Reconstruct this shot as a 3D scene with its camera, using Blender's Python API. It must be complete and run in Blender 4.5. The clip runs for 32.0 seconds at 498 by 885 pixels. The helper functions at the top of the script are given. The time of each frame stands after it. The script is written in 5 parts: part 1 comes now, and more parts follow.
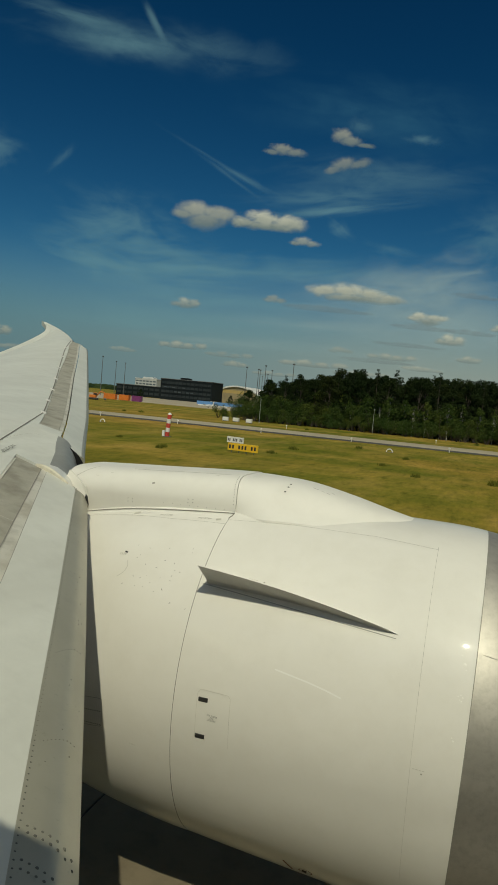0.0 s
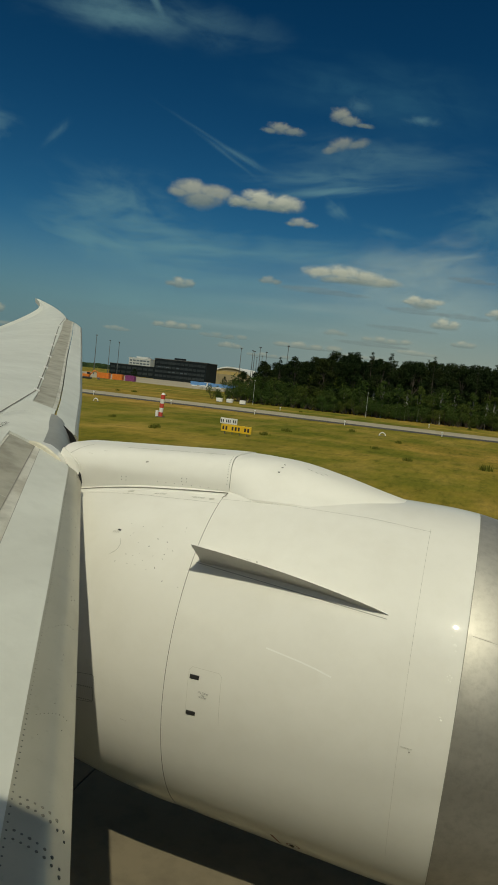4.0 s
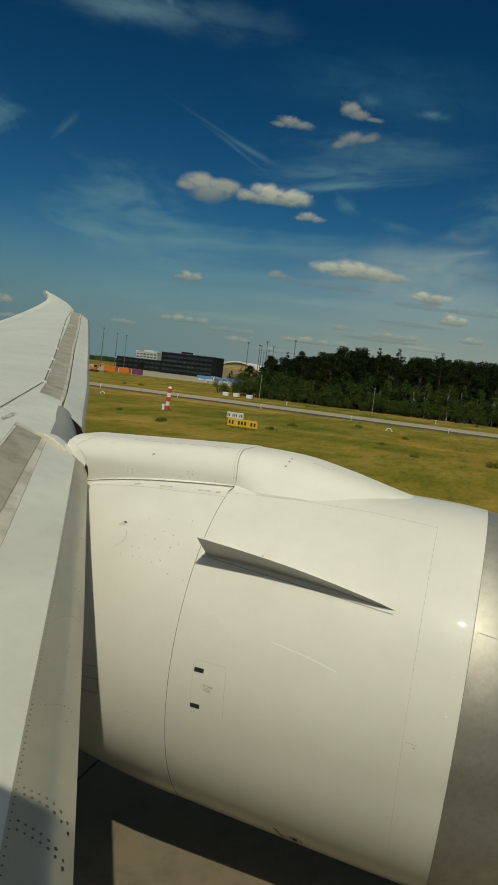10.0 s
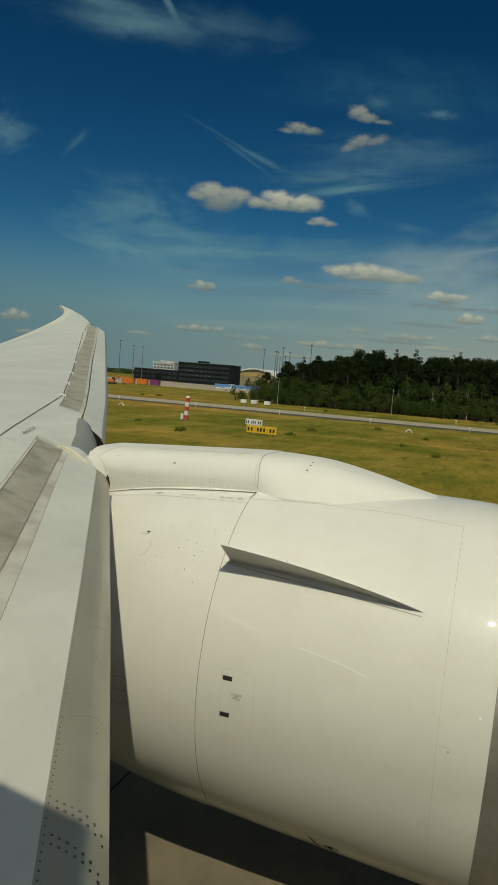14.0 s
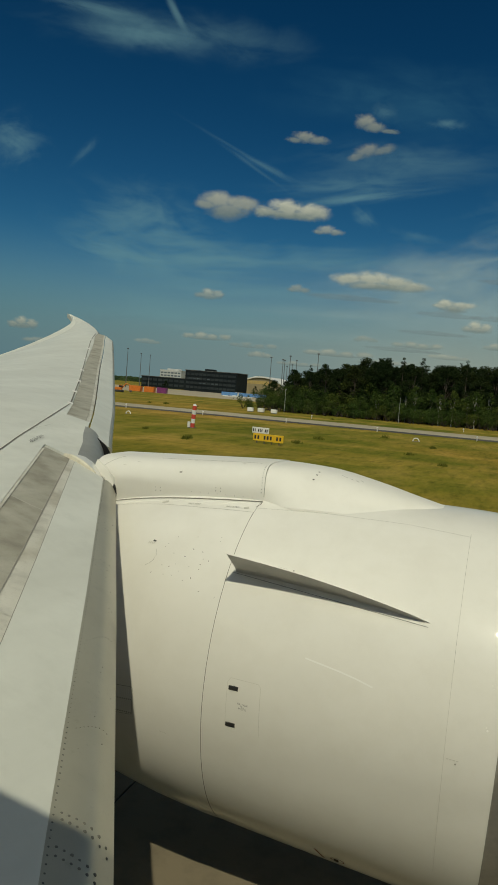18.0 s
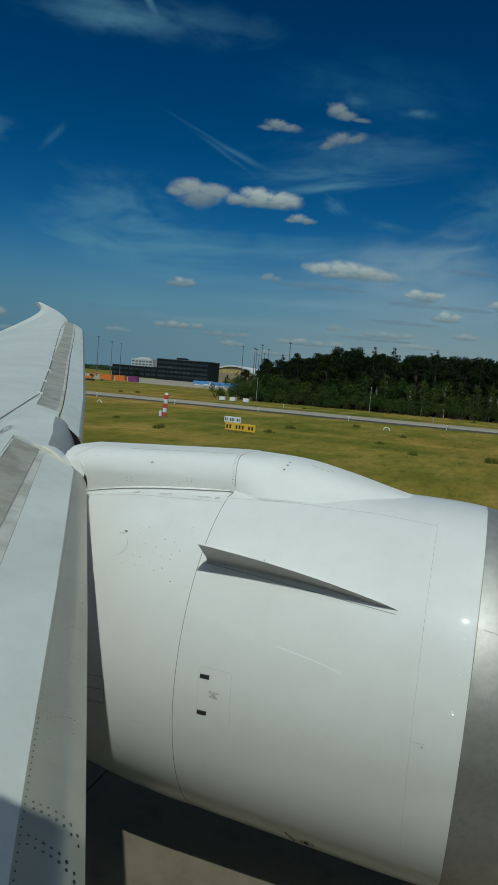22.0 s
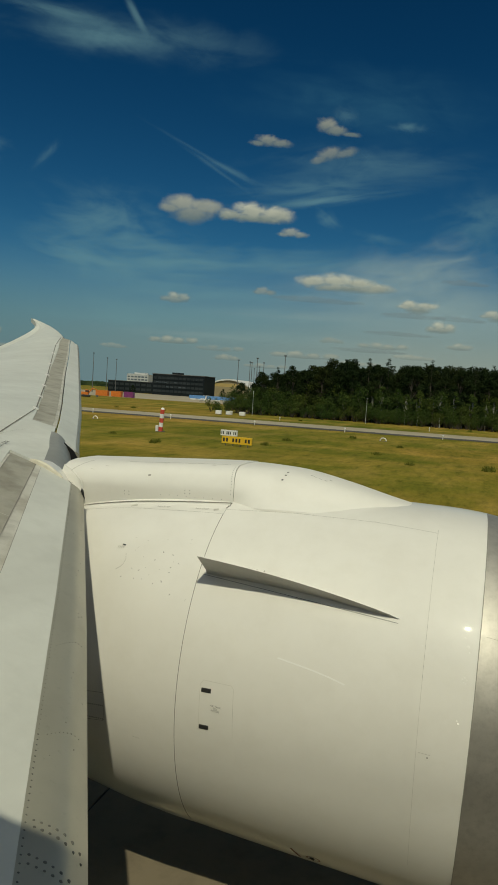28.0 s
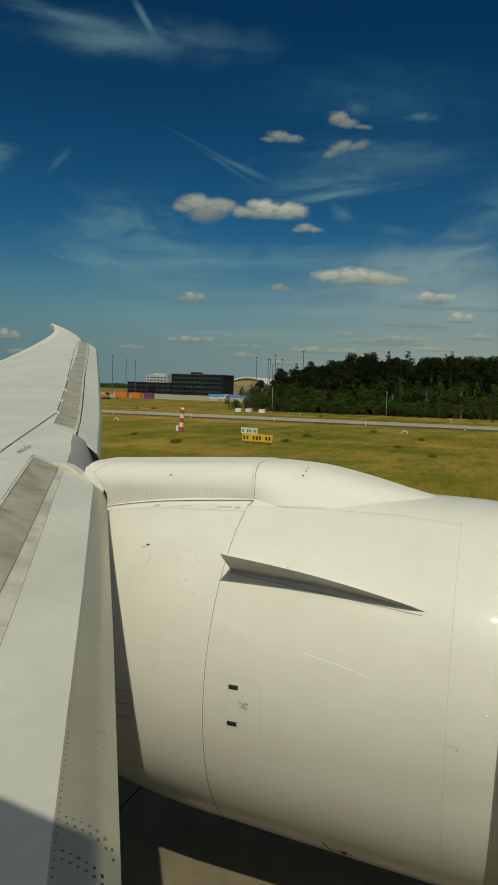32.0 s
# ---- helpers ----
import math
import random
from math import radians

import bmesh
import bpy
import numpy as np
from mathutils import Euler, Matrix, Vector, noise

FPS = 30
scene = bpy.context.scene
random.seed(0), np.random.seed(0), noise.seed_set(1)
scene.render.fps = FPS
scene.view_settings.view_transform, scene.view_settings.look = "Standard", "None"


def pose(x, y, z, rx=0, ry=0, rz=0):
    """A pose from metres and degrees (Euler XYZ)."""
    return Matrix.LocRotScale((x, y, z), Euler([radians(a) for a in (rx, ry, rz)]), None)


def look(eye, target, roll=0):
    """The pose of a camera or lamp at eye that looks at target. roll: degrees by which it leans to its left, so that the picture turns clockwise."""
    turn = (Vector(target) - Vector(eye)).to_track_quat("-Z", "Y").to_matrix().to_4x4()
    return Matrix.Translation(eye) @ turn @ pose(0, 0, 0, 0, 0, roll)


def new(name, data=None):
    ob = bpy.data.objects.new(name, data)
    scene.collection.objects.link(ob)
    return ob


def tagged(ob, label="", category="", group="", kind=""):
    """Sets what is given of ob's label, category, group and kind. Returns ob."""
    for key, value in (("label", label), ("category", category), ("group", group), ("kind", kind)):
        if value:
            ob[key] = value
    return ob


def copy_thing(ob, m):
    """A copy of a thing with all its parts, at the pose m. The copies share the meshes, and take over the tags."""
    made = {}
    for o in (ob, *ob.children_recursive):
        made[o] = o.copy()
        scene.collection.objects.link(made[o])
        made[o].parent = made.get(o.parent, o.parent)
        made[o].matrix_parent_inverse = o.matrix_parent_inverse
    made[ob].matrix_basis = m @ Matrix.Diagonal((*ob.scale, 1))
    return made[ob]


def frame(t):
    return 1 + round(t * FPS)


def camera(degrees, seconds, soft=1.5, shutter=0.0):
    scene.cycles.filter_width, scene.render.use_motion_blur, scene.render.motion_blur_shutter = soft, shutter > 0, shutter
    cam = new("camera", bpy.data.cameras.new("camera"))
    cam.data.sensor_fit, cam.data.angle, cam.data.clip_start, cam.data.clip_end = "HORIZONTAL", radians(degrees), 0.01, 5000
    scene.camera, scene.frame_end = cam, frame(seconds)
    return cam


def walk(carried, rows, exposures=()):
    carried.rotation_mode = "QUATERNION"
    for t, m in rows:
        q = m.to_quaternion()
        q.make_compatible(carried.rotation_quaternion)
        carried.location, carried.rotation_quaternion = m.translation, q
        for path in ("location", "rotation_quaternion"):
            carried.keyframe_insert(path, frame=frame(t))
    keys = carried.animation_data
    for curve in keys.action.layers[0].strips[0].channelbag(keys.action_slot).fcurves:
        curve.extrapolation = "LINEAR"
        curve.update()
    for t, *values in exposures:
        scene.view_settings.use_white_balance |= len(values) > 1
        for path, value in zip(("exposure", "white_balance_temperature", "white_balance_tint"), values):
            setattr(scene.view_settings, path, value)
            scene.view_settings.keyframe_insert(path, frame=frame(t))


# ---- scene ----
cam = camera(39.0, 32.0, soft=1.65)

# The aircraft and the eye behind its window share one attitude over the airfield.
ATTITUDE = Matrix.Translation((0, 0, 5.5)) @ pose(0, 0, 0, 0, 0.0, 0) @ Matrix.Translation((0, 0, -5.5))
# seconds, x, y, z, yaw, pitch, roll: a hand-held phone at a cabin window
PATH = [
    (0.0, 0.035, -0.039, 5.522, 18.18, -3.45, -5.20),
    (0.5, 0.034, -0.035, 5.525, 18.22, -3.77, -5.06),
    (1.0, 0.032, -0.029, 5.523, 18.31, -3.89, -5.48),
    (1.5, 0.038, -0.035, 5.522, 18.44, -4.05, -5.99),
    (2.0, 0.040, -0.046, 5.531, 18.09, -4.62, -6.54),
    (2.5, 0.034, -0.047, 5.533, 17.88, -4.72, -6.60),
    (4.5, 0.015, -0.023, 5.490, 17.87, -5.02, -5.78),
    (5.0, 0.007, -0.014, 5.482, 18.70, -5.20, -5.66),
    (5.5, 0.009, -0.018, 5.482, 19.05, -5.31, -5.41),
    (6.0, 0.006, -0.006, 5.477, 17.75, -5.31, -5.76),
    (6.5, 0.000, -0.002, 5.482, 17.95, -5.44, -6.27),
    (7.0, -0.001, -0.003, 5.483, 18.16, -5.49, -6.19),
    (7.5, 0.001, -0.004, 5.484, 18.67, -5.41, -6.04),
    (8.0, 0.007, -0.006, 5.492, 18.61, -5.40, -6.14),
    (8.5, 0.007, -0.005, 5.490, 18.28, -5.35, -6.10),
    (9.0, 0.004, -0.006, 5.493, 18.25, -5.41, -6.18),
    (9.5, 0.007, -0.006, 5.489, 18.36, -5.30, -6.18),
    (10.0, 0.006, -0.012, 5.490, 18.23, -5.41, -6.63),
    (10.5, 0.003, -0.008, 5.494, 18.04, -5.44, -6.69),
    (11.0, 0.005, -0.000, 5.489, 17.83, -5.32, -5.72),
    (11.5, 0.004, 0.005, 5.488, 17.73, -5.02, -5.84),
    (12.0, -0.000, -0.015, 5.486, 17.87, -4.93, -6.91),
    (12.5, 0.003, -0.013, 5.481, 18.62, -5.17, -7.01),
    (13.0, -0.012, 0.005, 5.470, 19.13, -5.32, -4.98),
    (13.5, -0.006, 0.009, 5.476, 19.54, -5.16, -5.92),
    (14.0, -0.009, 0.012, 5.474, 19.63, -4.99, -4.45),
    (14.5, -0.013, 0.016, 5.473, 19.62, -4.55, -4.28),
    (16.5, -0.016, 0.024, 5.465, 19.88, -4.14, -4.16),
    (17.0, -0.019, 0.007, 5.468, 19.98, -4.03, -4.89),
    (17.5, -0.009, 0.008, 5.485, 20.08, -4.28, -4.57),
    (18.0, -0.006, 0.009, 5.487, 20.19, -4.38, -4.54),
    (18.5, -0.007, 0.001, 5.497, 19.93, -4.47, -4.58),
    (19.0, -0.003, 0.004, 5.493, 19.77, -4.40, -4.84),
    (19.5, 0.002, 0.003, 5.482, 19.40, -4.31, -5.01),
    (20.0, -0.004, 0.003, 5.490, 18.85, -4.34, -5.11),
    (20.5, -0.001, 0.002, 5.479, 18.79, -4.80, -5.29),
    (21.0, 0.001, -0.007, 5.487, 18.73, -4.81, -5.52),
    (21.5, 0.005, -0.012, 5.499, 18.80, -5.14, -5.34),
    (22.0, 0.014, -0.021, 5.505, 17.91, -5.09, -4.69),
    (22.5, -0.001, 0.003, 5.491, 17.71, -4.76, -4.89),
    (23.0, -0.006, 0.007, 5.484, 18.00, -4.43, -5.02),
    (23.5, -0.001, 0.004, 5.484, 18.46, -4.12, -4.76),
    (24.0, -0.005, -0.003, 5.498, 18.14, -3.86, -4.11),
    (24.5, 0.000, -0.009, 5.504, 17.64, -3.89, -3.87),
    (25.0, 0.015, -0.008, 5.498, 17.49, -3.85, -3.89),
    (25.5, 0.016, -0.010, 5.495, 17.41, -3.66, -3.37),
    (26.0, 0.021, -0.010, 5.497, 17.45, -3.87, -3.45),
    (26.5, 0.013, -0.016, 5.491, 17.42, -3.94, -3.90),
    (28.5, 0.001, 0.008, 5.473, 17.82, -4.00, -3.35),
    (29.0, 0.006, 0.006, 5.473, 18.58, -4.05, -3.18),
    (29.5, 0.001, 0.019, 5.473, 18.74, -4.21, -3.17),
    (30.0, -0.008, 0.030, 5.465, 18.90, -4.37, -3.51),
    (30.5, -0.005, 0.021, 5.471, 19.01, -4.41, -3.63),
    (31.0, 0.003, 0.022, 5.476, 19.10, -4.31, -3.37),
    (31.5, 0.009, 0.007, 5.486, 19.15, -4.16, -3.30),
    (32.0, 0.017, -0.008, 5.474, 19.12, -4.26, -1.77),
]
walk(cam, [(r[0], ATTITUDE @ pose(r[1], r[2], r[3], 90 + r[5], r[6], r[4])) for r in PATH],
     exposures=[(0.0, 0.0, 6900, 2), (21.5, 0.0, 6900, 2), (21.8, -0.12, 6000, 2), (22.0, -0.12, 5400, 2), (22.4, 0.08, 5500, 2), (23.0, 0.2, 5900, 2), (23.3, 0.22, 6300, 2), (23.7, 0.2, 6900, 2), (24.2, 0.05, 6800, 2), (24.6, 0.0, 6900, 2), (25.0, 0.0, 6900, 2), (32.0, 0.03, 6900, 2)])

# ---- light ----
world = bpy.data.worlds.new("sky")
scene.world = world
world.use_nodes = True
wn = world.node_tree.nodes
wl = world.node_tree.links
sky = wn.new("ShaderNodeTexSky")
sky.sky_type = "NISHITA"
sky.sun_disc = False
sky.sun_elevation = radians(51.6)
sky.sun_rotation = radians(161)
sky.air_density, sky.dust_density, sky.ozone_density = 1.0, 0.7, 3.0
deep = wn.new("ShaderNodeGamma")
deep.inputs["Gamma"].default_value = 1.68
rich = wn.new("ShaderNodeHueSaturation")
rich.inputs["Saturation"].default_value = 1.14
rich.inputs["Hue"].default_value = 0.49
wl.new(sky.outputs["Color"], deep.inputs["Color"])
wl.new(deep.outputs["Color"], rich.inputs["Color"])
tint = wn.new("ShaderNodeMix")
tint.data_type, tint.blend_type = "RGBA", "MULTIPLY"
tint.inputs[0].default_value = 1.0
tint.inputs[7].default_value = (0.75, 0.97, 0.99, 1)
wl.new(rich.outputs["Color"], tint.inputs[6])
wl.new(tint.outputs[2], wn["Background"].inputs["Color"])
wn["Background"].inputs["Strength"].default_value = 0.0118

TO_SUN = Vector((0.199, -0.588, 0.784))
sun = new("sun", bpy.data.lights.new("sun", "SUN"))
sun.data.energy, sun.data.angle, sun.data.color = 2.34, radians(0.55), (1.0, 0.945, 0.785)
sun.matrix_world = look((0, 0, 60), Vector((0, 0, 60)) - TO_SUN)


# ---- materials ----
def material(name):
    m = bpy.data.materials.new(name)
    m.use_nodes = True
    t = m.node_tree
    return m, t.nodes, t.links, t.nodes["Principled BSDF"]


def noise_tex(n, l, scale, detail=4, rough=0.55, stretch=(1, 1, 1), coord="Object"):
    tc = n.new("ShaderNodeTexCoord")
    mp = n.new("ShaderNodeMapping")
    mp.inputs["Scale"].default_value = stretch
    nt = n.new("ShaderNodeTexNoise")
    nt.inputs["Scale"].default_value = scale
    nt.inputs["Detail"].default_value = detail
    nt.inputs["Roughness"].default_value = rough
    l.new(tc.outputs[coord], mp.inputs["Vector"])
    l.new(mp.outputs["Vector"], nt.inputs["Vector"])
    return nt.outputs["Fac"]


def ramp(n, l, fac, stops):
    r = n.new("ShaderNodeValToRGB")
    e = r.color_ramp.elements
    while len(e) < len(stops):
        e.new(0.5)
    for k, (p, c) in zip(e, stops):
        k.position = p
        k.color = (*c, 1) if len(c) == 3 else c
    l.new(fac, r.inputs["Fac"])
    return r.outputs["Color"]


def mixcol(n, l, fac, a, b, mode="MIX"):
    m = n.new("ShaderNodeMix")
    m.data_type = "RGBA"
    m.blend_type = mode
    for sock, v in ((m.inputs[0], fac), (m.inputs[6], a), (m.inputs[7], b)):
        if hasattr(v, "is_output"):
            l.new(v, sock)
        elif isinstance(v, (int, float)):
            sock.default_value = v
        else:
            sock.default_value = (*v, 1)
    return m.outputs[2]


def bump(n, l, fac, b, strength, dist=0.01):
    bn = n.new("ShaderNodeBump")
    bn.inputs["Strength"].default_value = strength
    bn.inputs["Distance"].default_value = dist
    l.new(fac, bn.inputs["Height"])
    l.new(bn.outputs["Normal"], b.inputs["Normal"])


def two_scale(name, a, b, c, s1, s2, rough=0.6, metal=0.0, coat=0.0, st=(1, 1, 1), bumps=0.0, fine=0.35):
    """Colour between a and b by a broad pattern, darkened towards c by a fine one."""
    m, n, l, p = material(name)
    f1 = noise_tex(n, l, s1, 5, 0.6, st)
    f2 = noise_tex(n, l, s2, 6, 0.65)
    base = ramp(n, l, f1, [(0.35, a), (0.65, b)])
    fac = ramp(n, l, f2, [(0.45, (0, 0, 0)), (0.75, (fine, fine, fine))])
    col = mixcol(n, l, fac, base, c)
    l.new(col, p.inputs["Base Color"])
    p.inputs["Roughness"].default_value = rough
    p.inputs["Metallic"].default_value = metal
    p.inputs["Coat Weight"].default_value = coat
    p.inputs["Coat Roughness"].default_value = 0.035
    if coat:
        p.inputs["Specular IOR Level"].default_value = 0.15
    if bumps:
        bump(n, l, f2, p, bumps)
    return m


white_paint = two_scale("white_paint", (0.74, 0.72, 0.66), (0.79, 0.77, 0.71), (0.62, 0.59, 0.51), 0.5, 3.0, 0.38, coat=0.55, fine=0.22)
cream_rubber = two_scale("cream_rubber", (0.60, 0.56, 0.45), (0.70, 0.66, 0.54), (0.34, 0.29, 0.2), 3.0, 12.0, 0.6, fine=0.5)
inlet_paint = two_scale("inlet_paint", (0.74, 0.72, 0.66), (0.79, 0.77, 0.71), (0.62, 0.59, 0.51), 0.5, 7.0, 0.38, coat=0.55, bumps=0.05, fine=0.15)
satin_paint = two_scale("satin_paint", (0.74, 0.72, 0.66), (0.79, 0.77, 0.71), (0.62, 0.59, 0.51), 0.5, 3.0, 0.55, fine=0.22)
wing_paint = two_scale("wing_paint", (0.61, 0.612, 0.555), (0.69, 0.695, 0.635), (0.51, 0.512, 0.46), 0.6, 4.0, 0.5, coat=0.1, st=(3, 0.5, 1), fine=0.35)


def stained_strip(name, pale, mid, dark, grain=1.0, dirty=0.6):
    """Bare, handled metal: soft blotches a hand wide and fine dirt."""
    m, n, l, p = material(name)
    blot = noise_tex(n, l, 2.2 * grain, 4, 0.5, (0.9, 0.75, 1))
    smear = noise_tex(n, l, 5.0 * grain, 5, 0.55, (0.8, 0.8, 1))
    dirt = noise_tex(n, l, 60.0 * grain, 3, 0.6)
    base = ramp(n, l, blot, [(0.32, dark), (0.47, mid), (0.66, pale)])
    over = ramp(n, l, smear, [(0.30, (1 - 0.4 * dirty,) * 3), (0.52, (1.0, 1.0, 1.0))])
    spots = ramp(n, l, dirt, [(0.26, (1 - 0.5 * dirty,) * 3), (0.40, (1.0, 1.0, 1.0))])
    col = mixcol(n, l, 1.0, mixcol(n, l, 1.0, base, over, "MULTIPLY"), spots, "MULTIPLY")
    l.new(col, p.inputs["Base Color"])
    p.inputs["Roughness"].default_value = 0.55
    bump(n, l, smear, p, 0.05, 0.006)
    return m


strip_grey = stained_strip("strip_grey", (0.45, 0.43, 0.36), (0.375, 0.355, 0.29), (0.275, 0.255, 0.20), 1.3, 0.5)
strip_light = stained_strip("strip_light", (0.62, 0.60, 0.53), (0.56, 0.54, 0.47), (0.44, 0.41, 0.34), 1.6, 0.5)
slat_metal = stained_strip("slat_metal", (0.475, 0.45, 0.35), (0.45, 0.425, 0.33), (0.40, 0.375, 0.285), 0.6, 0.22)
slat_metal.node_tree.nodes["Principled BSDF"].inputs["Metallic"].default_value = 0.4
slat_metal.node_tree.nodes["Principled BSDF"].inputs["Roughness"].default_value = 0.38
# paler white for the reflection painted on the fan cowl
reflection_white = two_scale("reflection_white", (0.83, 0.82, 0.775), (0.85, 0.84, 0.795), (0.81, 0.80, 0.755), 3.0, 20.0, 0.35)
rivet_worn = two_scale("rivet_worn", (0.10, 0.095, 0.078), (0.15, 0.142, 0.115), (0.05, 0.047, 0.04), 8.0, 40.0, 0.6)
bare_metal = two_scale("bare_metal", (0.44, 0.42, 0.375), (0.54, 0.515, 0.46), (0.33, 0.305, 0.27), 2.0, 14.0, 0.56, metal=0.8, fine=0.5)
grey_paint = two_scale("grey_paint", (0.25, 0.252, 0.232), (0.31, 0.312, 0.288), (0.18, 0.18, 0.165), 1.5, 10.0, 0.45, fine=0.3)
strake_paint = two_scale("strake_paint", (0.72, 0.70, 0.65), (0.77, 0.75, 0.70), (0.6, 0.58, 0.53), 1.5, 9.0, 0.45, fine=0.3)
seam_light = two_scale("seam_light", (0.27, 0.26, 0.22), (0.34, 0.33, 0.29), (0.2, 0.19, 0.16), 5, 40, 0.7)
paint_line = two_scale("paint_line", (0.55, 0.53, 0.47), (0.6, 0.58, 0.52), (0.45, 0.43, 0.38), 5, 40, 0.5)
seam_dark = two_scale("seam_dark", (0.12, 0.11, 0.09), (0.2, 0.185, 0.15), (0.05, 0.05, 0.04), 3, 20, 0.7)
near_black = two_scale("near_black", (0.02, 0.02, 0.02), (0.035, 0.033, 0.03), (0.01, 0.01, 0.01), 3, 20, 0.5)
rivet_dark = two_scale("rivet_dark", (0.05, 0.047, 0.038), (0.09, 0.083, 0.068), (0.03, 0.03, 0.025), 3, 20, 0.7)
rust_stain = two_scale("rust_stain", (0.2, 0.085, 0.055), (0.28, 0.13, 0.085), (0.1, 0.05, 0.03), 3, 20, 0.8)
grime = two_scale("grime", (0.09, 0.07, 0.05), (0.16, 0.13, 0.09), (0.04, 0.03, 0.02), 3, 20, 0.8)
cabin_lining = two_scale("cabin_lining", (0.5, 0.5, 0.48), (0.56, 0.56, 0.54), (0.4, 0.4, 0.4), 2, 12, 0.8)
cavity_shade = two_scale("cavity_shade", (0.004, 0.004, 0.004), (0.007, 0.007, 0.006), (0.002, 0.002, 0.002), 3, 20, 1.0)
ink_grey = two_scale("ink_grey", (0.17, 0.165, 0.15), (0.22, 0.21, 0.19), (0.1, 0.1, 0.1), 5, 40, 0.7)

concrete = two_scale("concrete", (0.165, 0.135, 0.088), (0.215, 0.178, 0.118), (0.105, 0.085, 0.057), 0.15, 2.5, 0.9, st=(0.4, 1, 1), bumps=0.15, fine=0.6)
pale_concrete = two_scale("pale_concrete", (0.34, 0.29, 0.205), (0.42, 0.36, 0.26), (0.25, 0.21, 0.15), 0.03, 0.7, 0.9, st=(0.4, 1, 1), fine=0.5)
asphalt = two_scale("asphalt", (0.045, 0.043, 0.04), (0.07, 0.066, 0.06), (0.03, 0.03, 0.028), 0.1, 2.0, 0.9, fine=0.5)
yellow_line = two_scale("yellow_line", (0.5, 0.36, 0.06), (0.58, 0.43, 0.09), (0.3, 0.25, 0.1), 0.5, 4, 0.8)


def grass_material():
    """Mown dry grass: straw and green in long bands along the runway, patches, and blades."""
    m, n, l, p = material("dry_grass")
    broad = noise_tex(n, l, 0.03, 4, 0.55, (0.7, 0.7, 1))
    band = noise_tex(n, l, 0.05, 5, 0.62, (0.22, 1.2, 1))
    mid = noise_tex(n, l, 0.20, 4, 0.55, (1.0, 0.34, 1))
    fine = noise_tex(n, l, 2.2, 5, 0.7, (1.4, 0.3, 1))
    tuft = noise_tex(n, l, 0.9, 5, 0.65, (1.2, 0.32, 1))
    a = ramp(n, l, broad, [(0.41, (0.075, 0.118, 0.012)), (0.51, (0.19, 0.168, 0.024)), (0.60, (0.34, 0.195, 0.045))])
    b = ramp(n, l, mid, [(0.37, (0.062, 0.092, 0.010)), (0.50, (0.21, 0.18, 0.027)), (0.63, (0.45, 0.30, 0.088))])
    e = ramp(n, l, band, [(0.40, (0.085, 0.098, 0.013)), (0.51, (0.23, 0.178, 0.03)), (0.62, (0.43, 0.27, 0.08))])
    c = mixcol(n, l, 0.36, mixcol(n, l, 0.5, a, b), e)
    d = ramp(n, l, fine, [(0.3, (0.80, 0.81, 0.78)), (0.7, (1.18, 1.16, 1.12))])
    f = ramp(n, l, tuft, [(0.30, (0.60, 0.66, 0.55)), (0.48, (1.0, 1.0, 1.0)), (0.75, (1.16, 1.12, 1.0))])
    col = mixcol(n, l, 1.0, mixcol(n, l, 1.0, c, d, "MULTIPLY"), f, "MULTIPLY")
    l.new(col, p.inputs["Base Color"])
    p.inputs["Roughness"].default_value = 1.0
    p.inputs["Specular IOR Level"].default_value = 0.05
    bump(n, l, fine, p, 0.6, 0.12)
    return m


def leaf_material(name, dark, light):
    m, n, l, p = material(name)
    info = n.new("ShaderNodeObjectInfo")
    geo = n.new("ShaderNodeNewGeometry")
    a = ramp(n, l, geo.outputs["Random Per Island"], [(0.0, dark), (1.0, light)])
    hue = ramp(n, l, info.outputs["Random"], [(0.0, (0.7, 0.8, 0.75)), (0.6, (1.05, 1.0, 0.9)), (1.0, (1.35, 1.1, 0.9))])
    col = mixcol(n, l, 1.0, a, hue, "MULTIPLY")
    l.new(col, p.inputs["Base Color"])
    p.inputs["Roughness"].default_value = 0.75
    p.inputs["Specular IOR Level"].default_value = 0.06
    return m


dry_grass = grass_material()
leaf_broad = leaf_material("leaf_broad", (0.009, 0.017, 0.006), (0.024, 0.038, 0.011))
leaf_pine = leaf_material("leaf_pine", (0.010, 0.019, 0.009), (0.024, 0.038, 0.014))
leaf_bush = leaf_material("leaf_bush", (0.026, 0.046, 0.012), (0.075, 0.112, 0.026))
leaf_grass = leaf_material("leaf_grass", (0.07, 0.09, 0.016), (0.14, 0.15, 0.03))
leaf_far = leaf_material("leaf_far", (0.016, 0.03, 0.014), (0.04, 0.06, 0.024))
bark = two_scale("bark", (0.045, 0.036, 0.026), (0.085, 0.068, 0.05), (0.02, 0.016, 0.012), 2, 9, 0.9, st=(1, 1, 0.2))
birch_bark = two_scale("birch_bark", (0.38, 0.36, 0.32), (0.5, 0.48, 0.43), (0.08, 0.07, 0.06), 2, 7, 0.85, st=(1, 1, 3))
dark_facade = two_scale("dark_facade", (0.010, 0.014, 0.016), (0.018, 0.023, 0.025), (0.007, 0.009, 0.010), 0.1, 1.5, 0.6)
dark_facade.node_tree.nodes["Principled BSDF"].inputs["Specular IOR Level"].default_value = 0.12
pale_facade = two_scale("pale_facade", (0.45, 0.46, 0.45), (0.55, 0.56, 0.55), (0.3, 0.3, 0.3), 0.1, 1.5, 0.7)
